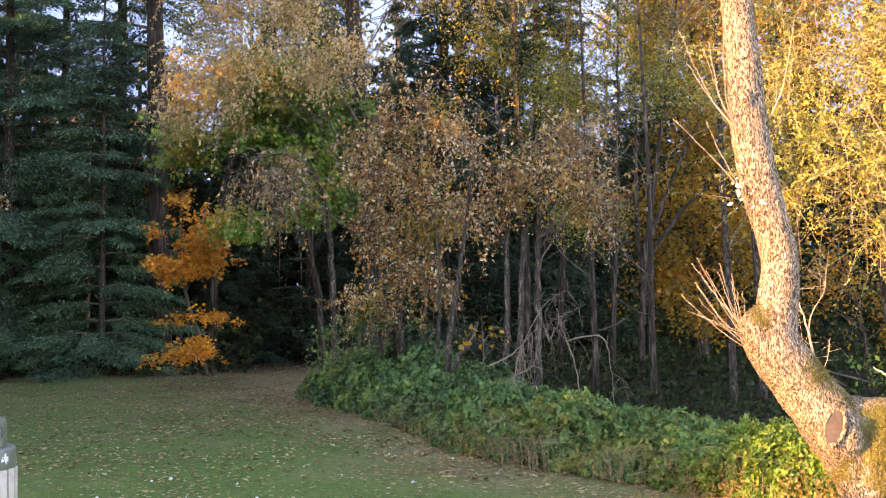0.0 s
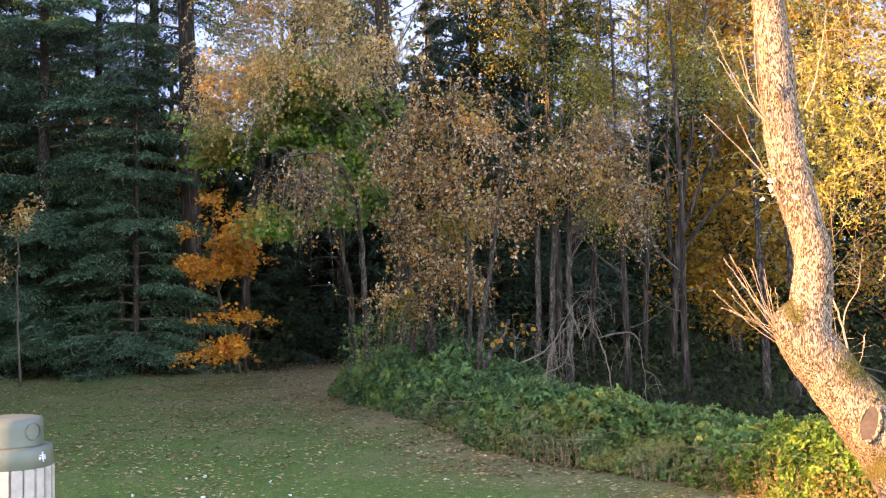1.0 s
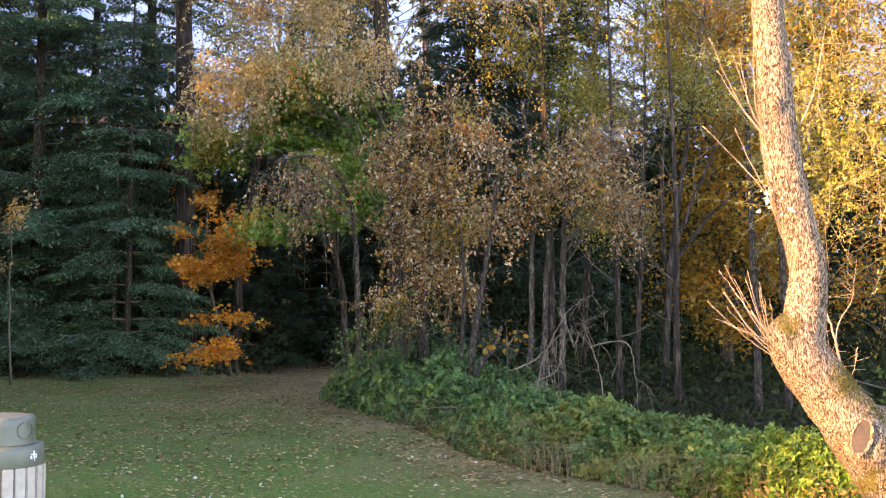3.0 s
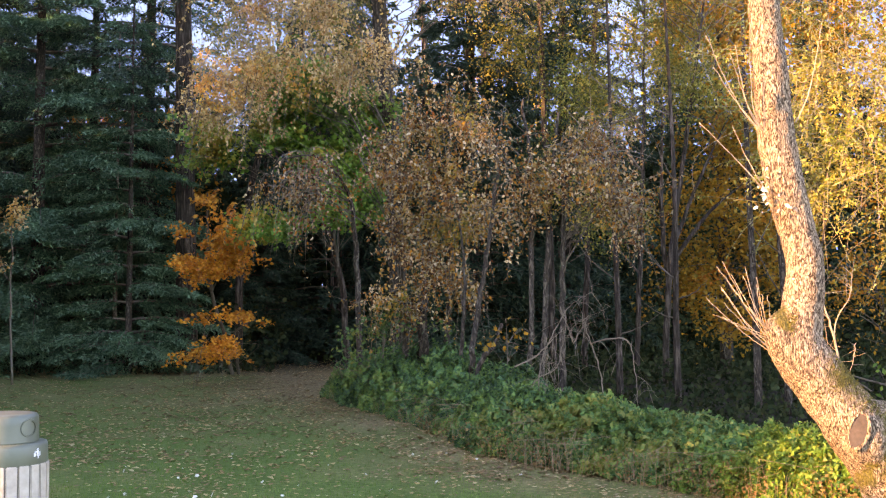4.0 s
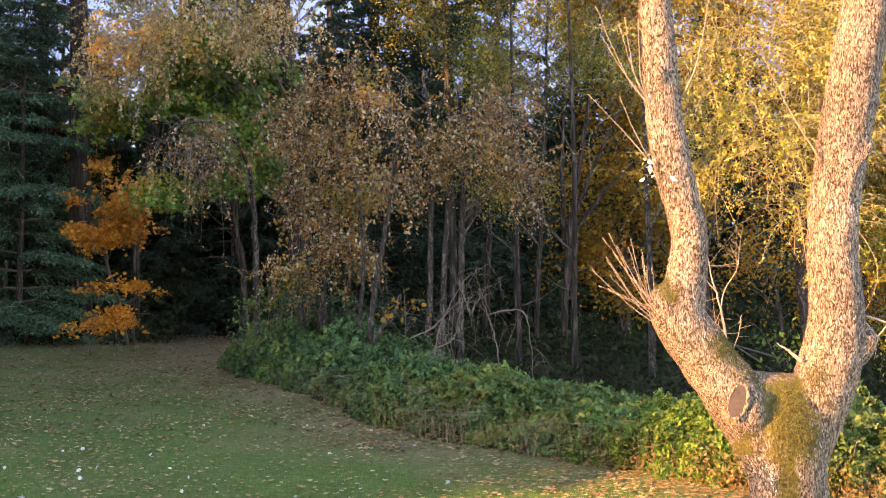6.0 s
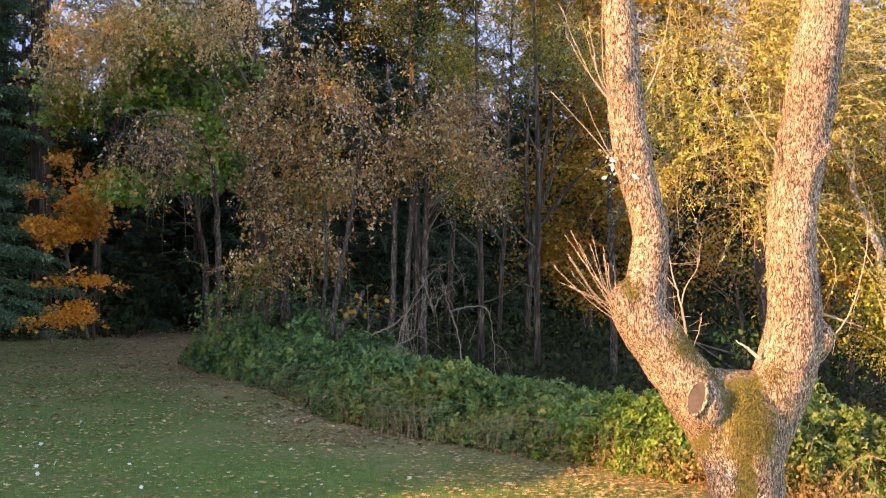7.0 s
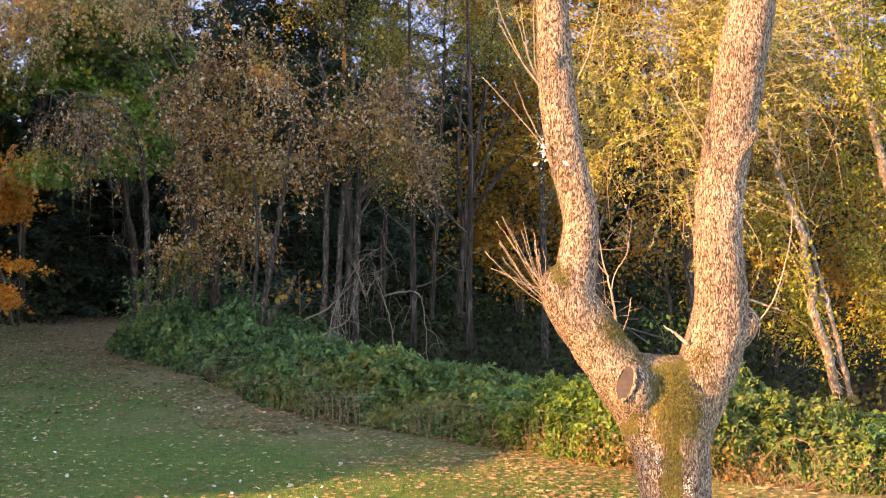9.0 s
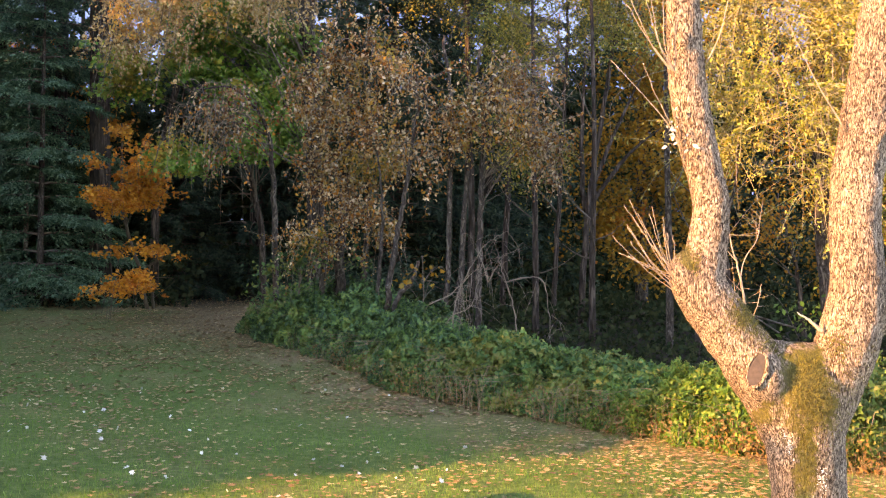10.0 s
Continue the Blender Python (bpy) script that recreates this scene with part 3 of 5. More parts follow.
def forked_tree():
    rng = np.random.default_rng(11)
    base = (2.82, 6.8, 0.0)
    root = thing("forked_tree", base, "old forked tree with rough sunlit bark, moss and a pruned stub", "tree")
    body = Geo()
    trunk = bend([(2.86, 6.8, -0.25), (2.82, 6.8, 0.0), (2.8, 6.8, 0.3), (2.77, 6.8, 0.62), (2.74, 6.8, 0.9), (2.74, 6.81, 1.05)], 8)
    body.tube(trunk, [0.36, 0.285, 0.225, 0.225, 0.24, 0.27, 0.17], 28)
    left = bend([(2.72, 6.8, 0.7), (2.57, 6.8, 0.93), (2.42, 6.79, 1.15), (2.23, 6.78, 1.4), (2.09, 6.77, 1.6), (2.13, 6.78, 1.82), (2.15, 6.78, 2.1),
                 (2.06, 6.79, 2.49), (2.0, 6.8, 2.84), (1.97, 6.8, 3.2), (1.95, 6.8, 3.5), (1.91, 6.82, 4.4), (1.98, 6.9, 5.4)], 8)
    body.tube(left, [0.2, 0.19, 0.18, 0.172, 0.165, 0.122, 0.112, 0.115, 0.114, 0.105, 0.1, 0.085, 0.05], 24)
    right = bend([(2.76, 6.8, 0.6), (2.86, 6.8, 0.86), (2.95, 6.8, 1.07), (3.05, 6.8, 1.36), (3.08, 6.79, 1.65), (3.055, 6.79, 2.01), (3.08, 6.8, 2.38),
                  (3.14, 6.8, 2.74), (3.2, 6.8, 3.11), (3.27, 6.8, 3.55), (3.38, 6.82, 4.5), (3.55, 6.9, 5.4)], 8)
    body.tube(right, [0.2, 0.19, 0.185, 0.19, 0.165, 0.152, 0.152, 0.158, 0.158, 0.147, 0.11, 0.06], 24)
    # swollen knuckle, callus round the old cut and knob on the limb
    body.tube(bend([(2.14, 6.77, 1.5), (2.02, 6.74, 1.6), (1.97, 6.73, 1.72), (2.0, 6.75, 1.82)], 6), [0.14, 0.12, 0.09, 0.02], 16)
    body.tube(bend([(2.5, 6.75, 1.0), (2.43, 6.66, 1.1), (2.4, 6.615, 1.115)], 5), [0.16, 0.125, 0.105], 18)
    body.tube(bend([(3.14, 6.78, 1.35), (3.22, 6.76, 1.42), (3.24, 6.75, 1.5), (3.2, 6.77, 1.6)], 5), [0.1, 0.085, 0.07, 0.03], 14)
    body.tube(bend([(2.4, 6.8, 1.16), (2.56, 6.8, 1.12), (2.72, 6.81, 1.1), (2.88, 6.8, 1.1), (3.0, 6.8, 1.12)], 6), [0.14, 0.155, 0.165, 0.16, 0.15], 20)
    # old branch collar on the limb: a ridge in a V, and a swelling on the other
    body.tube(bend([(3.28, 6.72, 2.7), (3.22, 6.67, 2.62), (3.15, 6.65, 2.54), (3.1, 6.652, 2.44)], 6), [0.02, 0.026, 0.022, 0.012], 10)
    body.tube(bend([(3.05, 6.68, 2.74), (3.07, 6.66, 2.62), (3.11, 6.65, 2.5)], 6), [0.012, 0.018, 0.014], 10)
    body.tube(bend([(1.97, 6.74, 2.98), (1.95, 6.71, 3.06), (1.96, 6.73, 3.15)], 5), [0.03, 0.045, 0.025], 12)
    ob = body.part("trunk", BARK, root, "rough grey-brown bark with pale lichen flecks", True)
    m = ob.modifiers.new("blend", "REMESH")
    m.mode, m.voxel_size, m.use_smooth_shade = "VOXEL", 0.009, True
    s = ob.modifiers.new("soften", "SMOOTH")
    s.iterations, s.factor = 14, 0.6
    for nm, size, strength, kind in (("knots", 0.28, 0.035, "CLOUDS"), ("plates", 0.03, 0.012, "CLOUDS")):
        tex = bpy.data.textures.new(nm, kind)
        tex.noise_scale = size
        d = ob.modifiers.new(nm, "DISPLACE")
        d.texture, d.strength, d.mid_level, d.texture_coords = tex, strength, 0.5, "LOCAL"

    # pruned stub: a weathered face sunk in a ring of callus
    n = Vector((-0.5, -0.85, 0.12)).normalized()
    turn = Matrix.Translation((2.378, 6.568, 1.122)) @ n.to_track_quat("Z", "Y").to_matrix().to_4x4() @ Matrix.Rotation(-0.28, 4, "Z")
    bm = bmesh.new()
    bmesh.ops.create_circle(bm, cap_ends=True, segments=28, radius=1.0, matrix=Matrix.Identity(4))
    bmesh.ops.inset_region(bm, faces=bm.faces[:], thickness=0.45, depth=-0.12)
    bmesh.ops.triangulate(bm, faces=bm.faces[:])
    for v in bm.verts:
        v.co = turn @ Vector((v.co.x * 0.05, v.co.y * 0.1, v.co.z * 0.05 - 0.004))
        v.co += Vector(noise.noise_vector(v.co * 12)) * 0.006
    part("cut_stub", bm, CUT, root, "weathered dark brown face of a pruned branch")
    ring = Geo()
    ang = np.linspace(0, 2 * np.pi, 41)
    line = np.array([turn @ Vector((0.054 * math.cos(q), 0.106 * math.sin(q), -0.012 + 0.006 * math.sin(3 * q))) for q in ang])
    ring.tube(line, [0.013, 0.009, 0.006, 0.009, 0.013], 10)
    ring.part("callus", BARK, root, "swollen ring of bark round the cut", True)

    def patch(name, centre, size, count, mat, label, leaf=0.009):
        geo = Geo()
        c = np.array(centre)
        p = c + rng.normal(size=(count, 3)) * np.array(size) * 0.5
        q = []
        lines = np.vstack([np.column_stack([trunk, np.interp(np.linspace(0, 1, len(trunk)), np.linspace(0, 1, 7), [0.36, 0.285, 0.225, 0.225, 0.24, 0.27, 0.17])]),
                           np.column_stack([left, np.interp(np.linspace(0, 1, len(left)), np.linspace(0, 1, 13), [0.2, 0.19, 0.18, 0.172, 0.165, 0.122, 0.112, 0.115, 0.114, 0.105, 0.1, 0.085, 0.05])]),
                           np.column_stack([right, np.interp(np.linspace(0, 1, len(right)), np.linspace(0, 1, 12), [0.2, 0.19, 0.185, 0.19, 0.165, 0.152, 0.152, 0.158, 0.158, 0.147, 0.11, 0.06])])])
        for a in p:
            # press each tuft onto the bark that faces it
            gap = np.linalg.norm(lines[:, :3] - a, axis=1) - lines[:, 3]
            k = np.argsort(gap)[:3]
            best = None
            for i in k:
                d = a - lines[i, :3]
                d[1] = -abs(d[1]) - 0.1
                d /= np.linalg.norm(d)
                s = lines[i, :3] + d * (lines[i, 3] + 0.006)
                if best is None or s[1] < best[1]:
                    best = s
            q.append(best)
        scatter(geo, rng, np.array(q), leaf, DIAMOND, (0, -0.4, 0.4), 0.5, 0.2, 0.5)
        geo.part(name, mat, root, label)["kind"] = "stuff"

    patch("moss", (2.69, 6.62, 1.02), (0.28, 0.1, 0.34), 5500, MOSS, "olive-green moss in the fork")
    patch("moss", (2.72, 6.7, 1.27), (0.3, 0.16, 0.08), 1500, MOSS, "olive-green moss over the crotch")
    patch("moss", (2.66, 6.6, 0.62), (0.12, 0.1, 0.5), 1200, MOSS, "olive-green moss on the trunk")
    patch("moss", (2.36, 6.68, 1.42), (0.2, 0.1, 0.18), 1000, MOSS, "olive-green moss on the limb")
    patch("moss", (1.98, 6.68, 1.78), (0.06, 0.06, 0.1), 350, MOSS, "olive-green moss on the knuckle")
    patch("lichen", (2.78, 6.58, 0.47), (0.05, 0.05, 0.07), 70, LICHEN, "pale grey lichen crust", 0.014)
    patch("lichen", (2.5, 6.6, 0.64), (0.03, 0.05, 0.08), 90, LICHEN, "pale grey lichen crust", 0.012)
    patch("lichen", (2.52, 6.6, 0.98), (0.03, 0.04, 0.04), 60, LICHEN, "pale grey lichen crust", 0.012)

    def sprout(points, r=0.006, mat=SHOOT_BARK, label="slender bare shoot"):
        geo = Geo()
        geo.tube(bend(points, 7, 0.003, rng), [r, r * 0.7, 0.002], 5)
        geo.part("shoot", mat, root, label, True)

    for x, z, y in ((1.6, 2.09, 6.72), (1.62, 1.87, 6.62), (1.64, 1.97, 6.8), (1.68, 2.04, 6.7), (1.73, 2.03, 6.62), (1.78, 2.08, 6.75),
                    (1.84, 1.92, 6.6), (1.9, 1.91, 6.7), (1.58, 1.8, 6.7), (1.66, 1.78, 6.85), (1.76, 1.85, 6.6), (1.7, 2.0, 6.85), (1.6, 1.95, 6.6), (1.82, 2.02, 6.65), (1.54, 1.9, 6.75), (1.86, 1.98, 6.8), (1.65, 2.12, 6.78)):
        sx, sz = 1.95 + rng.uniform(-0.03, 0.03), 1.62 + rng.uniform(-0.06, 0.06)
        sprout([(sx, 6.72, sz), (sx * 0.6 + x * 0.4 - 0.02, (6.72 + y) / 2, sz * 0.62 + z * 0.38), (x, y, z)], 0.0034)
    for x, z, y in ((1.55, 3.48, 6.7), (1.67, 3.35, 6.6), (1.74, 3.42, 6.75), (1.8, 3.55, 6.65), (1.62, 3.3, 6.8)):
        sprout([(1.93, 6.75, 2.86), (1.8 + (x - 1.7) * 0.3, (6.75 + y) / 2, 3.05), (x, y, z)], 0.0042)
    sprout([(1.96, 6.75, 2.42), (1.82, 6.7, 2.62), (1.5, 6.66, 2.94)], 0.0055)
    sprout([(1.94, 6.74, 2.5), (1.8, 6.66, 2.68), (1.68, 6.62, 2.92)], 0.0045)
    sprout([(2.1, 6.75, 2.95), (2.18, 6.72, 3.15), (2.25, 6.7, 3.55)], 0.006)
    sprout([(2.96, 6.72, 2.55), (2.75, 6.68, 2.85), (2.56, 6.64, 3.18)], 0.006)
    sprout([(3.22, 6.74, 1.4), (3.38, 6.7, 1.6), (3.48, 6.68, 1.95), (3.5, 6.68, 2.2)], 0.006)
    sprout([(3.24, 6.74, 1.62), (3.36, 6.72, 1.58), (3.47, 6.7, 1.54)], 0.008)
    sprout([(2.84, 6.74, 1.34), (2.76, 6.72, 1.4), (2.66, 6.7, 1.46)], 0.014, PALE_TWIG, "broken pale stick")
    geo = Geo()
    q = rng.uniform(0, 1, (24, 1))
    p = np.array([1.99, 6.68, 2.42]) * (1 - q) + np.array([1.85, 6.66, 2.6]) * q + rng.normal(size=(24, 3)) * np.array([0.035, 0.03, 0.035])
    scatter(geo, rng, p, 0.034, OVAL, (-0.5, -0.3, 0.2), 0.4, 0.5, 0.35, (-0.6, -0.7, 0.4))
    geo.part("leaf_tuft", PALE_LEAF, root, "few pale leaves on a shoot")["kind"] = "stuff"
    geo = Geo()
    p = np.array([2.8, 6.95, 1.42]) + rng.normal(size=(70, 3)) * np.array([0.09, 0.05, 0.08])
    scatter(geo, rng, p, 0.04, DIAMOND, (0, -0.3, 0.3), 0.3, 0.3)
    geo.part("leaf_tuft", BRIGHT, root, "yellow-green leaves sprouting in the fork")["kind"] = "stuff"
    return root


forked_tree()

# ---- litter bin ----


def litter_bin():
    c = Vector((-2.56, 6.5, 0.0))
    root = thing("litter_bin", c, "round litter bin with pale slatted body and dull green lid", "bin")

    def ring(name, profile, mat, label="", seg=48):
        bm = bmesh.new()
        rows = [[bm.verts.new((c.x + r * math.cos(a), c.y + r * math.sin(a), z)) for a in np.linspace(0, 2 * math.pi, seg, endpoint=False)] for r, z in profile]
        for a, b in zip(rows, rows[1:]):
            for i in range(seg):
                bm.faces.new((a[i], a[(i + 1) % seg], b[(i + 1) % seg], b[i]))
        bm.faces.new(rows[-1])
        bm.faces.new(rows[0][::-1])
        return part(name, bm, mat, root, label, True)

    ring("liner", [(0.215, 0.02), (0.215, 0.965)], BIN_DARK)
    n = 22
    for i in range(n):
        a = 2 * math.pi * (i + 0.4) / n
        bm = bmesh.new()
        bmesh.ops.create_cube(bm, size=1, matrix=Matrix.Translation(c) @ Matrix.Rotation(a, 4, "Z") @ Matrix.Translation((0.236, 0, 0.492)) @ Matrix.Diagonal((0.022, 0.062, 0.955, 1)))
        bmesh.ops.bevel(bm, geom=bm.edges[:], offset=0.005, segments=2, affect="EDGES")
        part("slat", bm, BIN_SLAT, root)
    collar = ring("collar", [(0.22, 0.96), (0.238, 0.964), (0.242, 0.972), (0.24, 1.066), (0.234, 1.084), (0.215, 1.088)], BIN_GREEN, "dull green plastic collar")
    lid = ring("lid", [(0.192, 1.086), (0.191, 1.096), (0.19, 1.19), (0.188, 1.228), (0.178, 1.244), (0.15, 1.249)], BIN_GREEN, "dull green plastic lid")
    a0 = math.atan2(-6.5, 2.56) + 0.77
    for k in range(26):
        t = 2 * math.pi * k / 26
        bm = bmesh.new()
        a = a0 + 0.055 * math.sin(t) / 0.2
        z = 1.172 + 0.045 * math.cos(t)
        bmesh.ops.create_cube(bm, size=0.012, matrix=Matrix.Translation((c.x + 0.192 * math.cos(a), c.y + 0.192 * math.sin(a), z)) @ Matrix.Rotation(a, 4, "Z"))
        if k == 0:
            joined = bm
        else:
            tmp = bpy.data.meshes.new("bead")
            bm.to_mesh(tmp)
            bm.free()
            joined.from_mesh(tmp)
            bpy.data.meshes.remove(tmp)
    part("round_emblem", joined, BIN_GREEN, lid, "raised ring on the lid")
    bm = bmesh.new()
    a1 = a0 + 0.05
    for dx, z, w, h in ((0.0, 1.032, 0.011, 0.03), (0.0, 1.054, 0.009, 0.009), (-0.022, 1.024, 0.011, 0.018), (-0.013, 1.04, 0.018, 0.005), (0.005, 1.012, 0.005, 0.02), (0.018, 1.028, 0.007, 0.026)):
        a = a1 + dx / 0.25
        bmesh.ops.create_cube(bm, size=1, matrix=Matrix.Translation((c.x + 0.242 * math.cos(a), c.y + 0.242 * math.sin(a), z)) @ Matrix.Rotation(a, 4, "Z") @ Matrix.Diagonal((0.006, w, h, 1)))
    part("pictogram", bm, WHITE, collar, "small white printed sign")


litter_bin()

# ---- bramble thickets ----


DOWN = (0, 0, -1)


def bramble(name, s0, s1, depth, top, count, mat, label, seed, leaf=0.068, lean=0.0, foot=0.0, stalks=30, lumps=0.28, lie=0.68, dry=0):
    """A thicket along the hedge line from s0 to s1 (0..1): a bulging surface of compound leaves over arching canes."""
    rng = np.random.default_rng(seed)
    i = (rng.uniform(s0, s1, count) * (len(HEDGE_LINE) - 1)).astype(int)
    d = rng.uniform(0, 1, count) ** 1.3 * depth
    q = HEDGE_LINE[i] + HEDGE_BACK[i] * (d + foot)[:, None] + HEDGE_WAY[i] * rng.normal(0, 0.08, count)[:, None]
    s = (i / (len(HEDGE_LINE) - 1) - s0) / (s1 - s0)
    hs = np.interp(s, np.linspace(0, 1, len(top)), top)
    lump = np.array([noise.noise((a * 1.3, b * 1.3, seed)) + 0.5 * noise.noise((a * 3.1, b * 3.1, seed + 5)) + 0.75 * noise.noise((a * 6.5, b * 6.5, seed + 9)) for a, b in q])
    prof = 1 - np.exp(-(d + 0.02) / 0.28)
    fall = np.clip((depth - d) / 0.5, 0.15, 1)
    ends = np.clip(np.minimum(s, 1 - s) / 0.06 + 0.35, 0, 1)
    h = hs * prof * fall * ends * (1 + lumps * lump)
    z = h * (1 - rng.uniform(0, 1, count) ** 2.2 * 0.75) + rng.normal(0, 0.025, count)
    p = np.column_stack([q, np.maximum(z, 0.03)])
    p[:, :2] -= HEDGE_BACK[i] * (0.18 * lump + 0.1 * (z / (hs + 0.01)))[:, None]
    mid = HEDGE_LINE[int((s0 + s1) / 2 * (len(HEDGE_LINE) - 1))]
    root = thing(name, (mid[0], mid[1], 0), label, "bush", "bramble hedge")
    geo = Geo()
    out = np.column_stack([-HEDGE_BACK[i], np.full(count, 0.1)])
    t = unit(out + rng.normal(0, 1, out.shape) * np.array([0.7, 0.7, 0.22]))
    t[:, 2] -= 0.35
    scatter(geo, rng, p, leaf, TRIFOLIATE, t, 0.6, lie, 0.45, unit(np.column_stack([-HEDGE_BACK[i] * 0.75, np.full(count, 0.8)])))
    geo.part("foliage", mat, root)["kind"] = "stuff"
    if dry:
        j = (rng.uniform(s0, s1, dry) * (len(HEDGE_LINE) - 1)).astype(int)
        patch = np.array([noise.noise((a * 1.6, b * 1.6, seed + 3)) for a, b in HEDGE_LINE[j]])
        j = j[patch > rng.uniform(-0.3, 0.25, dry)]
        q = HEDGE_LINE[j] + HEDGE_BACK[j] * (foot + rng.uniform(-0.16, 0.12, len(j)))[:, None]
        low = Geo()
        scatter(low, rng, np.column_stack([q, rng.uniform(0.02, 0.4, len(j)) * rng.uniform(0.3, 1, len(j))]), 0.034, DIAMOND, DOWN, 0.3, 0.3, 0.5)
        low.part("dry_foliage", FERN, root, "withered brown leaves at the foot")["kind"] = "stuff"
    canes = Geo()
    for k in range(stalks):
        j = int(rng.uniform(s0, s1) * (len(HEDGE_LINE) - 1))
        f = HEDGE_LINE[j] + HEDGE_BACK[j] * (foot + rng.uniform(0.12, 0.6))
        hh = np.interp((j / 399 - s0) / (s1 - s0), np.linspace(0, 1, len(top)), top)
        w = rng.normal(0, 0.18, 2)
        canes.tube(bend([(*f, -0.02), (*(f + w * 0.4), hh * rng.uniform(0.3, 0.5)), (*(f + w + HEDGE_BACK[j] * 0.1), hh * rng.uniform(0.55, 0.85)),
                         (*(f + w * 2 - HEDGE_BACK[j] * rng.uniform(-0.2, 0.25)), hh * rng.uniform(0.4, 0.9))], 4), [0.004, 0.003, 0.002], 4)
    for k in range(int(stalks * 2.0)):
        j = int(rng.uniform(s0, s1) * (len(HEDGE_LINE) - 1))
        f = HEDGE_LINE[j] + HEDGE_BACK[j] * (foot + rng.uniform(-0.1, 0.1))
        w = rng.normal(0, 0.05, 2)
        hh = rng.uniform(0.12, 0.36)
        canes.tube(bend([(*f, -0.02), (*(f + w * 0.4), hh * 0.5), (*(f + w), hh)], 3), [0.0026, 0.002, 0.0012], 3)
    canes.part("cane_work", STALK, root, "dry brown canes")["kind"] = "stuff"
    return root


bramble("bramble_thicket", 0.0, 0.26, 2.6, (0.74, 0.9, 0.82, 0.68), 42000, BRAMBLE, "dense dark green bramble thicket at the wood's edge", 21, 0.056, lumps=0.45, lie=0.42)
bramble("bramble_thicket", 0.24, 0.44, 2.4, (0.68, 0.62, 0.6, 0.6), 42000, BRAMBLE, "dense green bramble thicket with dry stalks at its foot", 22, 0.052, stalks=60, lumps=0.45, lie=0.42, dry=1700)
bramble("bramble_thicket", 0.42, 0.65, 2.2, (0.6, 0.56, 0.5, 0.46), 40000, BRAMBLE_YELLOW, "yellowing bramble thicket with brown dry stalks", 23, 0.049, stalks=90, lumps=0.42, lie=0.42, dry=2600)
bramble("bramble_thicket", 0.62, 0.72, 1.5, (0.4, 0.52, 0.55, 0.52), 26000, BRIGHT, "sunlit yellow-green leafy bush beside the lawn", 24, 0.036, stalks=45, lumps=0.4, lie=0.4, dry=700)
bramble("bramble_thicket", 0.7, 0.85, 2.0, (0.5, 0.76, 0.5, 0.34), 40000, LIT_GREEN, "sunlit green bramble bush behind the forked tree", 25, 0.039, stalks=60, lumps=0.42, lie=0.4, dry=4000)
bramble("bramble_thicket", 0.83, 1.0, 2.4, (0.36, 0.4, 0.42, 0.5), 32000, BRAMBLE, "green bramble bush with sunlit tips", 26, 0.043, stalks=60, lumps=0.42, lie=0.42, dry=1600)


def undergrowth():
    rng = np.random.default_rng(31)
    geo = Geo()
    n = 60000
    y = rng.uniform(12, 40, n)
    x = rng.uniform(-0.55, 0.75, n) * y
    far = beyond_hedge(x, y)
    keep = (far > 1.6) | ((y > 27.9) & (x < -4.4)) | ((y > 31) & (x < 0))
    keep &= ~((np.abs(x + 3.2) < 1.3) & (y < 33))
    x, y = x[keep], y[keep]
    h = 0.5 + 0.5 * np.array([noise.noise((a * 0.5, b * 0.5, 3)) for a, b in zip(x, y)])
    z = rng.uniform(0.02, 1.0, len(x)) * (0.35 + h) * np.where(y > 30, 2.2, np.where(y > 22, 0.6, 0.25))
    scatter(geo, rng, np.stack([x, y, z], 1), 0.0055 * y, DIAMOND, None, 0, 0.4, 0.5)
    tagged(geo.part("undergrowth", SHADED_LEAVES), "green undergrowth on the forest floor, coloured near black for the shade", "undergrowth", kind="stuff")


undergrowth()

# ---- conifers ----


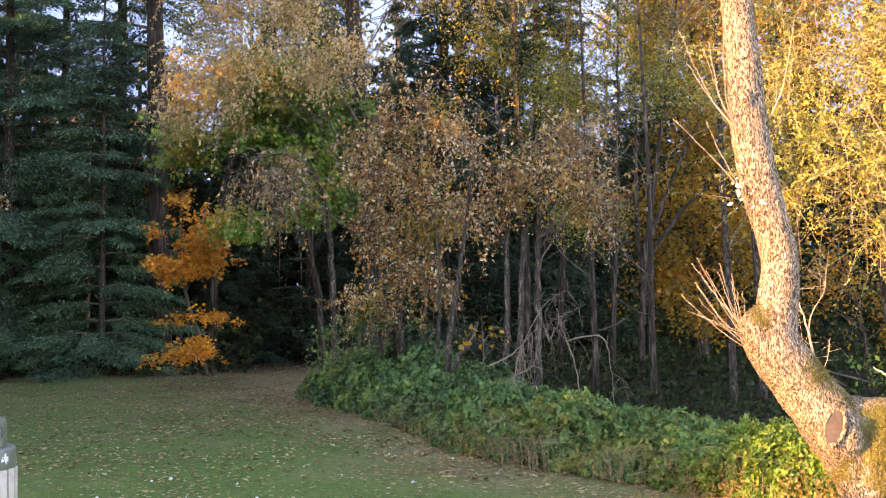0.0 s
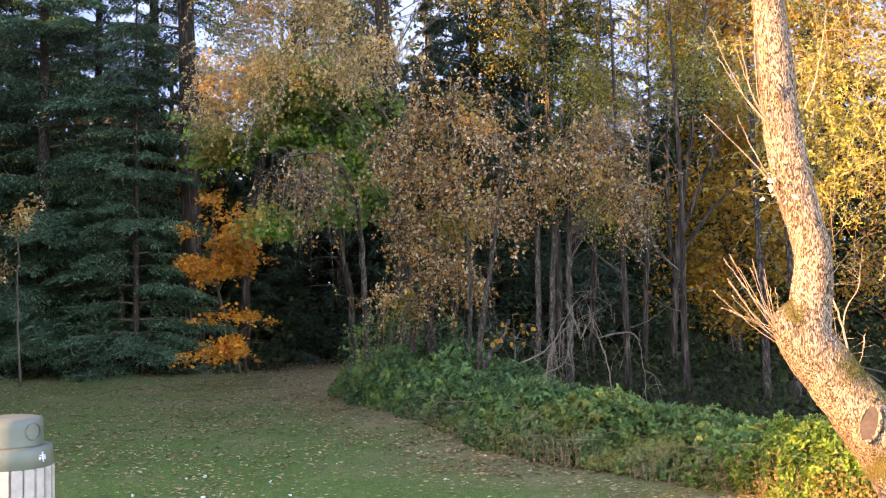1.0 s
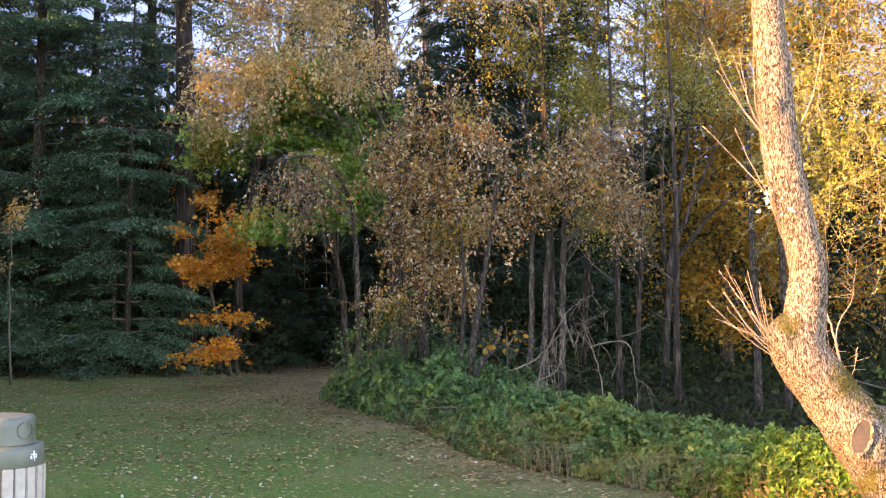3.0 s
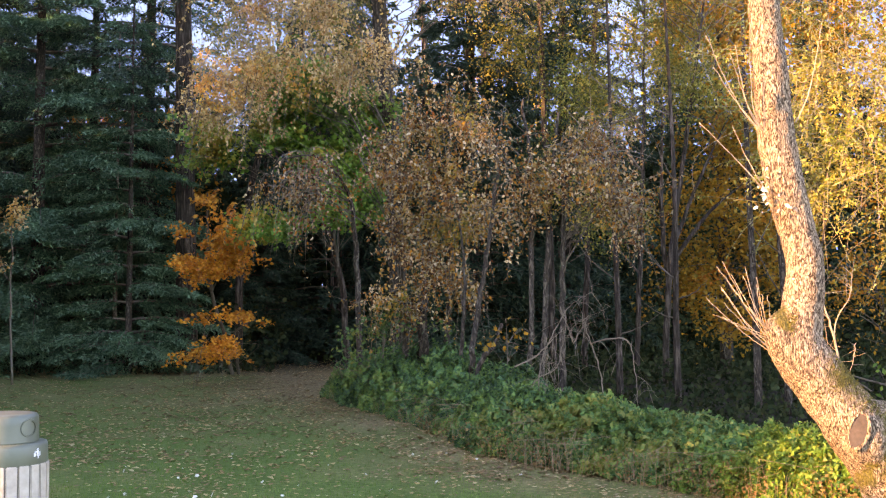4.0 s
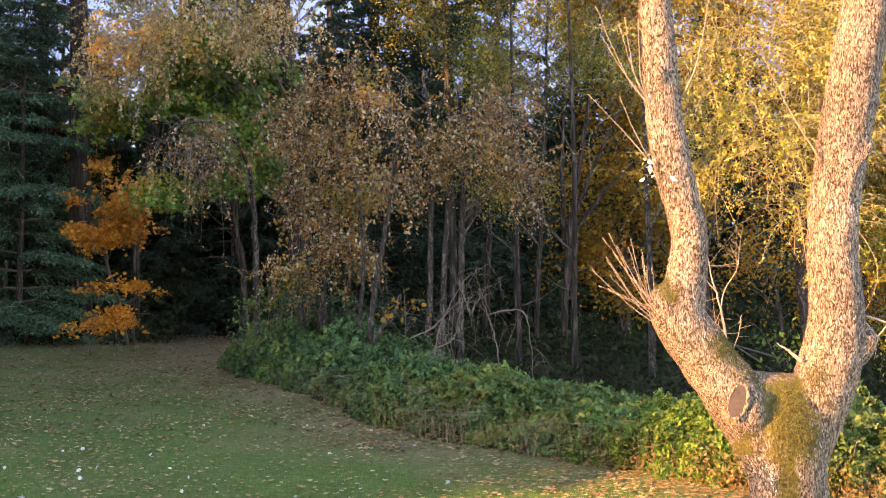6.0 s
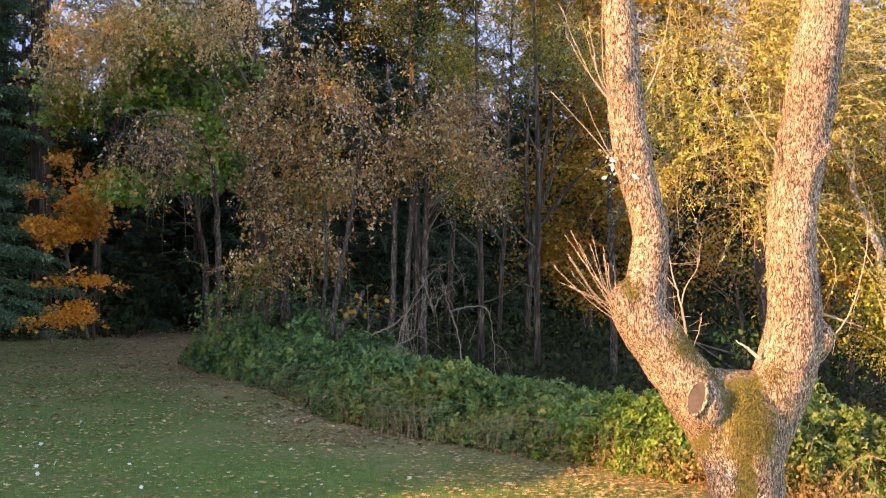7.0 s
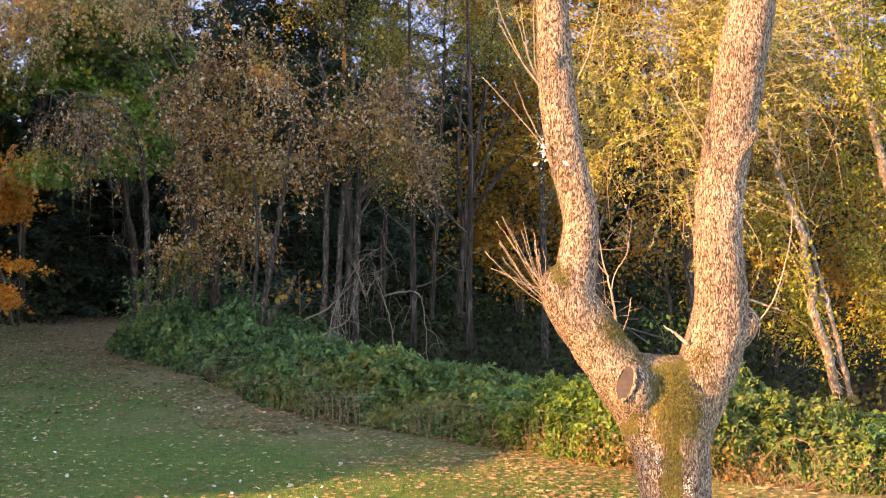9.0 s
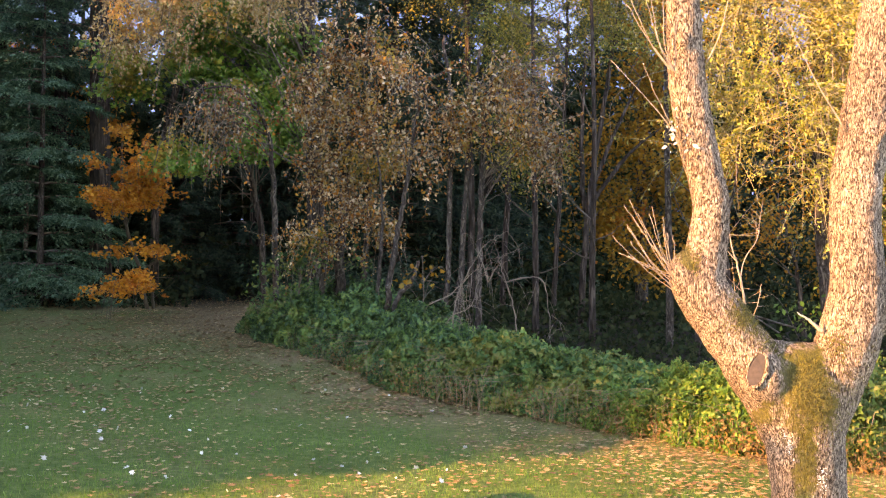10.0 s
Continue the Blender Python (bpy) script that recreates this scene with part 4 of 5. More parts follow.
def conifer(base, tall, reach, first, label, seed, mat=NEEDLES, lean=(0, 0), trunk_r=0.2, step=0.36, per=5, bark=DARK_BARK, dense=1.0, shoot=0.17, split=False, fine=1.0, thin=0.75):
    rng = np.random.default_rng(seed)
    b = np.array(base, dtype=float)
    root = thing("conifer", base, label, "tree", "conifers")
    top = b + np.array([lean[0], lean[1], tall])
    line = bend([b - np.array([0, 0, 0.2]), b * 0.5 + top * 0.5 + rng.normal(0, 0.05, 3), top], 10)
    geo = Geo()
    geo.tube(line, [trunk_r * 1.25, trunk_r, trunk_r * 0.7, trunk_r * 0.4, 0.02], 12)
    geo.part("trunk", bark, root, "", True)
    wood, green = Geo(), Geo()
    z = first
    while z < tall * 0.97:
        f = (z - first) / (tall - first)
        at = b + (top - b) * (z / tall)
        for k in range(per + (3 if split and z < 4 else 0)):
            if rng.uniform() > dense * (1 - 0.5 * f) * (thin if split and z > 4.0 else 1) + 0.05:
                continue
            a = rng.uniform(0, 2 * np.pi)
            L = reach * (1 - f) ** 0.75 * rng.uniform(0.65, 1.1) + 0.25
            way = np.array([math.cos(a), math.sin(a), 0])
            t = np.linspace(0, 1, 9)
            droop = (rng.uniform(0.22, 0.34) if split else rng.uniform(0.2, 0.45)) * L
            bough = at + way * (L * t)[:, None] + np.array([0, 0, 1.0]) * (0.1 * L * np.sin(t * 2.2) - droop * t ** 1.7 + 0.08 * L * t ** 4)[:, None]
            bough[:, 2] = np.maximum(bough[:, 2], 0.12)
            m = max(5, int(L / 0.075 * fine))
            s = rng.uniform(0.08, 1, m * 2)
            o = np.stack([np.interp(s, t, bough[:, c]) for c in range(3)], 1)
            side = np.cross(way, (0, 0, 1)) * rng.choice([-1, 1], m * 2)[:, None]
            d = unit(way * 0.75 + side * 0.8 + np.column_stack([np.zeros((m * 2, 2)), rng.uniform(-0.35 if split else -0.6, -0.05, m * 2)]) + rng.normal(0, 0.12, (m * 2, 3)))
            ln = (0.15 + 0.3 * L * (1 - s) ** 0.8) * rng.uniform(0.6, 1.1, m * 2)
            P, D = [], []
            for q in range(7):
                u = (q + rng.uniform(0, 1, m * 2)) / 7
                P.append(o + d * (ln * u)[:, None] + np.column_stack([np.zeros((m * 2, 2)), -0.3 * ln * u ** 2]))
                D.append(unit(d + rng.normal(0, 0.45, d.shape)))
            P, D = np.vstack(P), np.vstack(D)
            P[:, 2] = np.maximum(P[:, 2], 0.06)
            if split:
                wood, green = Geo(), Geo()
            wood.tube(bough, [0.012 + 0.012 * L, 0.012, 0.004], 4)
            scatter(green, rng, P, shoot, SHOOT, D, 0.85, 0.6 if split else 0.35, 0.4)
            if split:
                ob = wood.part("bough", TWIG, root)
                green.part("needles", mat, ob)["kind"] = "stuff"
        z += step * rng.uniform(0.7, 1.3)
    if split:
        return root
    wood.part("bough_wood", TWIG, root)["kind"] = "stuff"
    green.part("needles", mat, root)["kind"] = "stuff"
    return root


conifer((-11.3, 31.0, 0), 18.5, 5.0, 0.5, "large dark blue-green spruce with drooping boughs to the lawn", 41, NEEDLES, (0.2, 0), 0.17, 0.5, 8, STEM_BARK, shoot=0.115, split=True, fine=2.2, thin=0.5)
conifer((-8.15, 28.8, 0), 10.5, 2.3, 0.25, "slender spruce with grey stem and sparse drooping boughs", 42, NEEDLES, (0.1, 0), 0.075, 0.38, 5, STEM_BARK, 0.9, shoot=0.1, split=True, fine=2.2, thin=0.8)
conifer((-8.75, 29.6, 0), 9.0, 1.6, 5.2, "slim young fir with a bare grey stem", 48, NEEDLES, (0.1, 0), 0.06, 0.45, 4, PALE_BARK, 0.55, shoot=0.1)
conifer((-8.9, 33.0, 0), 20, 3.4, 5.0, "tall spruce with open feathery boughs", 43, NEEDLES, (0.3, 0), 0.2, 0.45, 6, DARK_BARK, 0.5, shoot=0.1, fine=1.6)
conifer((-6.95, 30.2, 0), 28, 3.6, 5.8, "tall fir with bare dark trunk below its boughs", 44, DARK_NEEDLES, (-0.65, 0), 0.245, 0.7, 4, DARK_BARK, 0.55, shoot=0.12, fine=1.5)
conifer((-10.2, 32.0, 0), 19, 3.0, 3.0, "spruce with thin feathery drooping boughs", 49, NEEDLES, (0.2, 0), 0.14, 0.42, 6, STEM_BARK, 0.42, shoot=0.1, fine=1.6)
far_fir = conifer((3.6, 34.0, 0), 16, 3.4, 0.6, "dark fir in the shaded wood", 47, DARK_NEEDLES, (0, 0), 0.2, 0.4, 6, shoot=0.185, fine=0.8)
copy_thing(far_fir, pose(0.7, 31.0, 0, 0, 0, 50))
copy_thing(far_fir, pose(-3.4, 35.0, 0, 0, 0, 120))
for x, y, a, k in ((-15.5, 33, 40, 0.85), (-14.6, 35.0, 120, 1.0), (-16.8, 41.0, 300, 1.1), (-13.4, 38.5, 10, 0.92), (-12.8, 44.5, 250, 0.62), (-5.4, 33.5, 60, 0.5), (-6.3, 36.0, 25, 0.5), (-4.9, 37.5, 70, 0.72), (-6.8, 42.5, 80, 0.72), (-0.8, 39, 220, 0.75), (7.5, 37, 10, 0.8), (11.5, 35, 100, 0.9), (15, 33, 200, 0.9), (19, 30, 140, 1.0)):
    o = copy_thing(far_fir, pose(x, y, 0, 0, 0, a))
    o.scale = (k, k, k)

# ---- broadleaved trees ----


def broadleaf(name, base, stems, blobs, clumps, per, spread, leaf, mat, label, seed, bark=STEM_BARK, shape=DIAMOND, hang=0.0, tip=None, tip_mix=0.5, up=0.3, branches=60, r0=0.02, category="tree", twig=TWIG, group="", streamers=0, drop=(0.5, 1.2), flat=1.0, sprays=0, reach=(0.5, 1.2), sag=(0.4, 1.0), along=14, spray_twig=None, open_end=0.3, fan=0.55):
    """A tree: stems given as (points, radii), leaves in clumps over blobs, branches out to the clumps."""
    rng = np.random.default_rng(seed)
    root = thing(name, base, label, category, group)
    lines = []
    for pts, radii in stems:
        line = bend(pts, 7)
        line[:, :2] += rng.normal(0, 0.012, (len(line), 2))
        g = Geo()
        g.tube(line, radii, 10)
        g.part("stem" if len(stems) > 1 else "trunk", bark, root, "", True)
        lines.append(line)
    centres, p = crown(rng, blobs, clumps, per, spread, hang, flat)
    p[:, 2] = np.maximum(p[:, 2], 0.05)
    wood = Geo()
    pick = centres[rng.permutation(len(centres))[:branches]]
    for i, c in enumerate(pick):
        k = int(np.argmin([np.abs(l[:, :2] - c[:2]).sum(1).min() + (3.0 if l[:, 2].max() < c[2] - 0.5 else 0.0) for l in lines]))
        own = Geo() if i < 14 else wood
        limbs(own, rng, lines[k], [c], r0 if i < 14 else r0 * 0.5, 0.12 + 0.2 * (hang > 0))
        if i < 14:
            own.part("branch", twig, root, "", True)
    extra = []
    for c in centres[rng.permutation(len(centres))[:streamers]]:
        L = rng.uniform(*drop)
        w = rng.normal(0, 0.16, 2) * (0.5 + L)
        s = bend([c, c + np.array([w[0], w[1], 0.06]), c + np.array([w[0] * 1.9, w[1] * 1.9, -L * rng.uniform(0.25, 0.5)]), c + np.array([*(w * rng.uniform(1.4, 2.6)), -L])], 5)
        if s[-1, 2] > 0.1:
            wood.tube(s, [0.005, 0.004, 0.002], 3)
            extra.append(s[rng.integers(3, len(s), max(2, int(L * 7)))] + rng.normal(0, 0.04, (max(2, int(L * 7)), 3)))
    spray_wood = Geo()
    axis = np.vstack(lines)[:, :2].mean(0)
    for c in centres[rng.integers(0, len(centres), sprays)]:
        L, g = rng.uniform(*reach), rng.uniform(*sag)
        out = np.array([*(c[:2] - axis), 0.0])
        way = unit((out / (np.linalg.norm(out) + 0.1) + rng.normal(0, fan, 3) * np.array([1, 1, 0.6]))[None])[0]
        q = np.linspace(0, 1, 7)
        line = c + way * (L * q * (1 - 0.25 * g * q))[:, None] + np.array([0, 0, 1.0]) * (0.18 * L * q - g * L * q ** 2)[:, None]
        if line[-1, 2] < 0.3:
            continue
        spray_wood.tube(line, [0.005, 0.0035, 0.0018], 3)
        m = rng.integers(along // 2, along + along // 2 + 1)
        u = rng.uniform(open_end, 1, m)
        extra.append(np.stack([np.interp(u, q, line[:, k]) for k in range(3)], 1) + rng.normal(0, 0.022, (m, 3)))
    if spray_wood.n:
        spray_wood.part("spray_wood", spray_twig or twig, root)["kind"] = "stuff"
    if wood.n:
        wood.part("twig_work", twig, root)["kind"] = "stuff"
    if extra:
        p = np.vstack([p] + extra)
    g = Geo()
    scatter(g, rng, p, leaf, shape, tip, tip_mix, up, 0.4)
    g.part("foliage", mat, root)["kind"] = "stuff"
    return root


# vine maple in orange: flat tiers one above another
broadleaf("vine_maple", (-5.3, 28.0, 0), [([(-5.3, 28.0, -0.1), (-5.35, 27.2, 0.9), (-5.4, 25.5, 2.5), (-5.2, 24.5, 4.2)], [0.05, 0.04, 0.015]),
                                         ([(-5.15, 28.0, -0.1), (-5.0, 26.6, 0.75), (-4.7, 25.0, 1.15), (-4.2, 23.8, 1.4)], [0.04, 0.03, 0.01])],
          [(-4.57, 24.2, 4.0, 0.5, 0.5, 0.2), (-5.22, 24.3, 4.0, 0.25, 0.3, 0.12), (-4.72, 24.2, 3.55, 0.6, 0.6, 0.2), (-5.47, 24.3, 3.3, 0.5, 0.5, 0.13), (-4.82, 24.1, 3.1, 0.55, 0.6, 0.14), (-5.47, 24.2, 2.68, 0.4, 0.5, 0.13), (-5.02, 24.1, 2.5, 0.5, 0.5, 0.13), (-4.47, 24.0, 2.66, 0.4, 0.4, 0.14), (-4.72, 24.2, 2.85, 0.3, 0.4, 0.2), (-4.92, 24.2, 3.3, 0.4, 0.4, 0.3),
           (-5.12, 23.9, 1.42, 0.45, 0.5, 0.14), (-4.6, 23.9, 1.52, 0.5, 0.5, 0.14), (-4.15, 23.8, 1.42, 0.5, 0.4, 0.08), (-5.1, 23.7, 0.74, 0.6, 0.4, 0.08), (-4.75, 23.7, 0.92, 0.35, 0.4, 0.09)],
          520, 22, 0.13, 0.072, ORANGE, "vine maple with bright orange leaves in flat tiers", 51, TWIG, MAPLE, up=0.55, branches=70, r0=0.01, flat=0.4, sprays=240, reach=(0.25, 0.65), sag=(0.15, 0.5), along=12)
# orange maple far behind, between the conifers
broadleaf("maple", (-9.6, 37.0, 0), [([(-9.6, 37.0, -0.1), (-9.6, 36.8, 4.0), (-9.4, 36.5, 8.0)], [0.12, 0.1, 0.04])],
          [(-11.2, 36, 7.7, 0.9, 0.6, 0.35), (-9.5, 36, 7.4, 1.3, 0.6, 0.4), (-8.2, 36, 7.2, 0.9, 0.6, 0.9), (-9.0, 36, 5.6, 1.0, 0.6, 0.8), (-7.9, 36, 5.2, 0.8, 0.6, 0.5)],
          170, 16, 0.2, 0.15, ORANGE, "orange-leaved maple deep in the wood", 69, DARK_BARK, MAPLE, up=0.4, branches=40, r0=0.02)
# green maple: layered sprays
broadleaf("maple", (-2.2, 25.0, 0), [([(-2.2, 25.0, -0.1), (-2.3, 24.6, 2.2), (-2.8, 23.8, 4.5), (-3.0, 23.2, 7.5)], [0.08, 0.065, 0.03])],
          [(-4.35, 22.5, 5.25, 0.7, 0.7, 0.3), (-4.6, 22.5, 4.75, 0.5, 0.6, 0.25), (-3.55, 22.5, 5.2, 0.7, 0.7, 0.35), (-2.9, 22.5, 5.85, 0.8, 0.7, 0.5), (-2.0, 22.5, 5.7, 0.7, 0.7, 0.5), (-1.5, 22.5, 5.3, 0.5, 0.6, 0.5), (-3.0, 22.6, 6.5, 0.9, 0.7, 0.4),
           (-3.55, 22.4, 3.6, 0.45, 0.5, 0.22), (-3.6, 22.4, 3.25, 0.4, 0.5, 0.18), (-3.2, 22.4, 3.3, 0.45, 0.5, 0.3), (-2.0, 22.6, 4.5, 0.6, 0.6, 0.5), (-2.2, 22.6, 3.7, 0.5, 0.6, 0.5), (-1.6, 22.6, 4.0, 0.5, 0.5, 0.5), (-2.7, 22.7, 4.7, 0.5, 0.5, 0.4)],
          1050, 26, 0.16, 0.088, MAPLE_GREEN, "maple with green leaves turning yellow", 52, DARK_BARK, MAPLE, up=0.5, branches=90, flat=0.45, sprays=260, reach=(0.4, 0.9), sag=(0.2, 0.6), along=10)
# tall pale-stemmed tree with golden-tan upper crown
broadleaf("birch", (-0.95, 22.3, 0), [([(-0.9, 22.3, -0.1), (-1.0, 22.2, 3.0), (-1.12, 22.1, 5.4), (-1.35, 22.0, 8.2), (-1.6, 22.0, 12.5)], [0.21, 0.18, 0.165, 0.15, 0.05])],
          [(-4.0, 20.0, 6.2, 0.5, 0.7, 0.6), (-3.2, 20.0, 6.3, 0.8, 0.7, 0.6), (-3.4, 20.0, 5.5, 0.7, 0.5, 0.4), (-4.0, 20.0, 5.4, 0.45, 0.5, 0.4), (-2.35, 20.0, 6.3, 0.7, 0.7, 0.5), (-1.75, 20.0, 5.95, 0.5, 0.5, 0.35), (-1.1, 20.0, 6.5, 0.6, 0.6, 0.35), (-3.7, 20.2, 6.9, 0.8, 0.7, 0.5), (-2.6, 20.2, 7.2, 1.2, 0.8, 0.6), (-1.2, 21.4, 9.5, 3.2, 2.2, 1.6), (-3.4, 21.0, 8.4, 1.8, 1.6, 1.0), (0.6, 21.6, 8.6, 1.6, 1.5, 0.9)],
          2200, 18, 0.16, 0.06, GOLD_TAN, "tall birch with grey trunk and golden-tan drooping leaves", 53, STEM_BARK, OVAL, 0.3, DOWN, 0.45, 0.2, 110, 0.018, sprays=900, reach=(0.4, 1.0), sag=(0.5, 1.5), along=18, spray_twig=GREY_TWIG)
# olive-gold crown behind the birch
broadleaf("alder", (-5.75, 31.0, 0), [([(-5.75, 31.0, -0.1), (-5.5, 30.5, 4.0), (-4.2, 29.0, 8.0), (-3.4, 28.6, 12.0)], [0.12, 0.1, 0.07, 0.03])],
          [(-5.2, 28.0, 8.6, 0.9, 0.7, 0.9), (-4.6, 28.0, 7.3, 1.0, 0.7, 0.7), (-3.4, 28.0, 7.6, 1.0, 0.7, 0.9), (-3.4, 28.0, 9.4, 1.4, 0.8, 0.9), (-2.4, 28.0, 8.4, 0.9, 0.7, 0.8), (-2.2, 28.0, 6.9, 0.7, 0.6, 0.5)],
          620, 22, 0.22, 0.075, OLIVE, "alder with olive-gold leaves behind the birch", 70, DARK_BARK, OVAL, 0.2, DOWN, 0.3, 0.3, 70, 0.02, sprays=160, reach=(0.4, 0.9), sag=(0.3, 1.0), along=12)
# weeping clump in tan brown
broadleaf("weeping_tree", (-0.4, 19.6, 0), [([(-0.4, 19.6, -0.1), (-0.42, 19.5, 1.5), (-0.35, 19.4, 3.0), (-0.3, 19.3, 4.9)], [0.1, 0.08, 0.04]),
                                           ([(-0.75, 19.5, -0.1), (-0.72, 19.4, 1.4), (-0.85, 19.3, 3.0), (-0.8, 19.2, 4.4)], [0.07, 0.055, 0.02]),
                                           ([(-0.1, 19.6, -0.1), (0.0, 19.4, 1.3), (0.05, 19.3, 2.8), (0.0, 19.2, 4.2)], [0.06, 0.05, 0.02]),
                                           ([(-0.6, 19.8, -0.1), (-0.45, 19.6, 1.2), (-0.2, 19.4, 2.6)], [0.05, 0.04, 0.02])],
          [(-0.5, 18.9, 4.9, 0.4, 0.5, 0.25), (-1.0, 18.8, 4.65, 0.35, 0.5, 0.25), (0.0, 18.8, 4.75, 0.35, 0.5, 0.25), (-0.85, 18.8, 4.05, 0.45, 0.5, 0.35), (-0.15, 18.8, 4.05, 0.5, 0.5, 0.35), (0.35, 18.8, 3.95, 0.3, 0.4, 0.35), (-1.0, 18.8, 3.25, 0.35, 0.4, 0.35), (-0.35, 18.8, 3.2, 0.45, 0.4, 0.4), (0.3, 18.8, 3.1, 0.3, 0.4, 0.35), (-0.85, 18.8, 2.55, 0.35, 0.4, 0.3), (-0.2, 18.8, 2.6, 0.4, 0.4, 0.3), (-1.05, 18.7, 2.0, 0.3, 0.4, 0.3), (-0.5, 18.8, 1.9, 0.3, 0.3, 0.3), (-0.75, 18.9, 5.35, 0.5, 0.4, 0.15), (0.5, 18.7, 4.7, 0.35, 0.4, 0.35), (-1.45, 18.8, 4.5, 0.25, 0.4, 0.35), (-1.3, 18.8, 3.6, 0.3, 0.4, 0.4), (0.65, 18.7, 3.5, 0.2, 0.4, 0.4), (0.25, 18.7, 2.2, 0.25, 0.4, 0.35), (-0.2, 19.6, 5.6, 0.6, 0.4, 0.3)],
          560, 18, 0.115, 0.06, TAN, "multi-stemmed weeping tree with sparse tan-brown leaves", 54, STEM_BARK, OVAL, 0.25, DOWN, 0.4, 0.15, 90, 0.016, sprays=480, reach=(0.25, 0.8), sag=(-0.3, 1.7), along=13, spray_twig=GREY_TWIG, fan=1.3)
broadleaf("hanging_branch_tree", (-1.6, 20.4, 0), [([(-1.6, 20.4, -0.1), (-1.6, 20.2, 2.0), (-1.7, 19.8, 3.6), (-2.2, 19.2, 4.3), (-2.8, 18.9, 4.25)], [0.06, 0.05, 0.02, 0.01])],
          [(-2.4, 18.9, 4.2, 0.45, 0.3, 0.2), (-2.8, 18.9, 3.9, 0.3, 0.3, 0.2), (-2.05, 18.9, 4.05, 0.35, 0.3, 0.2), (-2.3, 18.9, 3.5, 0.35, 0.3, 0.25), (-3.1, 18.9, 3.7, 0.2, 0.3, 0.15)],
          75, 11, 0.16, 0.06, TAN, "slender tree with drooping twigs and few tan leaves", 55, STEM_BARK, OVAL, 0.4, DOWN, 0.5, 0.15, 40, 0.012, sprays=75, reach=(0.4, 0.95), sag=(0.3, 1.9), along=8, spray_twig=GREY_TWIG, open_end=0.4, fan=1.2)
# second weeping group over the bare stems
broadleaf("alder_clump", (1.5, 17.8, 0), [([(1.3, 17.6, -0.1), (1.3, 17.5, 0.75), (1.31, 17.5, 2.2), (1.3, 17.4, 3.9), (1.2, 17.5, 5.0)], [0.051, 0.0442, 0.0408, 0.0204]),
                                         ([(1.47, 17.7, -0.1), (1.48, 17.6, 0.75), (1.56, 17.6, 2.2), (1.63, 17.5, 3.6), (1.75, 17.5, 4.8)], [0.0544, 0.0476, 0.0374, 0.0204]),
                                         ([(1.78, 17.6, -0.1), (1.79, 17.5, 0.75), (1.8, 17.5, 2.2), (1.84, 17.5, 3.5), (2.0, 17.5, 4.6)], [0.0544, 0.051, 0.0408, 0.0204]),
                                         ([(0.3, 17.7, -0.1), (0.39, 17.5, 1.1), (0.52, 17.5, 1.9), (0.65, 17.5, 2.8), (0.85, 17.5, 4.0)], [0.051, 0.0476, 0.0374, 0.0204]),
                                         ([(0.4, 17.4, 0.3), (0.53, 17.4, 0.93), (0.72, 17.4, 1.15), (0.84, 17.4, 1.5)], [0.0476, 0.0408, 0.0306, 0.0272]),
                                         ([(0.2, 17.9, -0.1), (0.23, 17.8, 1.2), (0.27, 17.7, 2.1), (0.2, 17.7, 3.2)], [0.034, 0.0306, 0.0136])],
          [(1.1, 17.0, 4.5, 0.4, 0.4, 0.25), (0.75, 17.0, 4.2, 0.3, 0.4, 0.25), (1.5, 17.0, 4.3, 0.45, 0.4, 0.25), (2.0, 17.0, 4.1, 0.4, 0.4, 0.3), (1.1, 17.1, 3.8, 0.35, 0.3, 0.3), (1.7, 17.1, 3.55, 0.5, 0.3, 0.25), (2.4, 17.0, 3.55, 0.4, 0.4, 0.3), (0.6, 17.1, 3.5, 0.25, 0.3, 0.4), (1.25, 17.2, 3.2, 0.35, 0.3, 0.25), (2.6, 17.1, 3.15, 0.3, 0.3, 0.3), (2.3, 17.2, 4.3, 0.5, 0.4, 0.3)],
          300, 15, 0.125, 0.058, TAN, "clump of bare grey stems with sparse tan leaves above", 56, STEM_BARK, OVAL, 0.3, DOWN, 0.4, 0.15, 90, 0.012, sprays=300, reach=(0.3, 1.0), sag=(-0.4, 1.2), along=12, spray_twig=GREY_TWIG, fan=1.4)
# olive and golden trees at the back
broadleaf("dark_stemmed_tree", (4.5, 24.4, 0), [([(4.07, 24.2, -0.1), (4.1, 24.0, 2.0), (4.22, 24.0, 5.0), (4.3, 24.0, 8.0)], [0.06, 0.048, 0.02]),
                                               ([(4.68, 24.2, -0.1), (4.72, 24.0, 2.0), (4.9, 24.0, 3.6), (5.3, 24.0, 6.3), (5.6, 24.0, 8.5)], [0.075, 0.064, 0.045, 0.02]),
                                               ([(4.75, 24.1, 2.2), (4.6, 24.0, 3.6), (4.65, 24.0, 6.0)], [0.06, 0.05, 0.02]),
                                               ([(4.8, 24.0, 2.6), (5.5, 23.9, 3.6), (6.3, 23.8, 4.3)], [0.05, 0.04, 0.01]),
                                               ([(4.85, 24.0, 3.0), (5.4, 23.9, 4.4), (6.0, 23.8, 5.7)], [0.05, 0.035, 0.01])],
          [(3.2, 23.6, 6.2, 1.6, 1.0, 0.8), (4.6, 23.4, 6.6, 1.4, 1.0, 0.8), (5.6, 23.6, 6.2, 1.0, 1.0, 0.7), (2.6, 23.8, 4.8, 1.0, 1.0, 0.8), (4.2, 24.2, 8.6, 2.6, 1.5, 1.2), (3.6, 23.8, 3.6, 0.9, 0.8, 0.7)],
          1300, 24, 0.22, 0.06, OLIVE, "dark-stemmed tree with olive and yellow leaves", 57, DARK_BARK, DIAMOND, 0.2, DOWN, 0.3, 0.3, 110, 0.025)
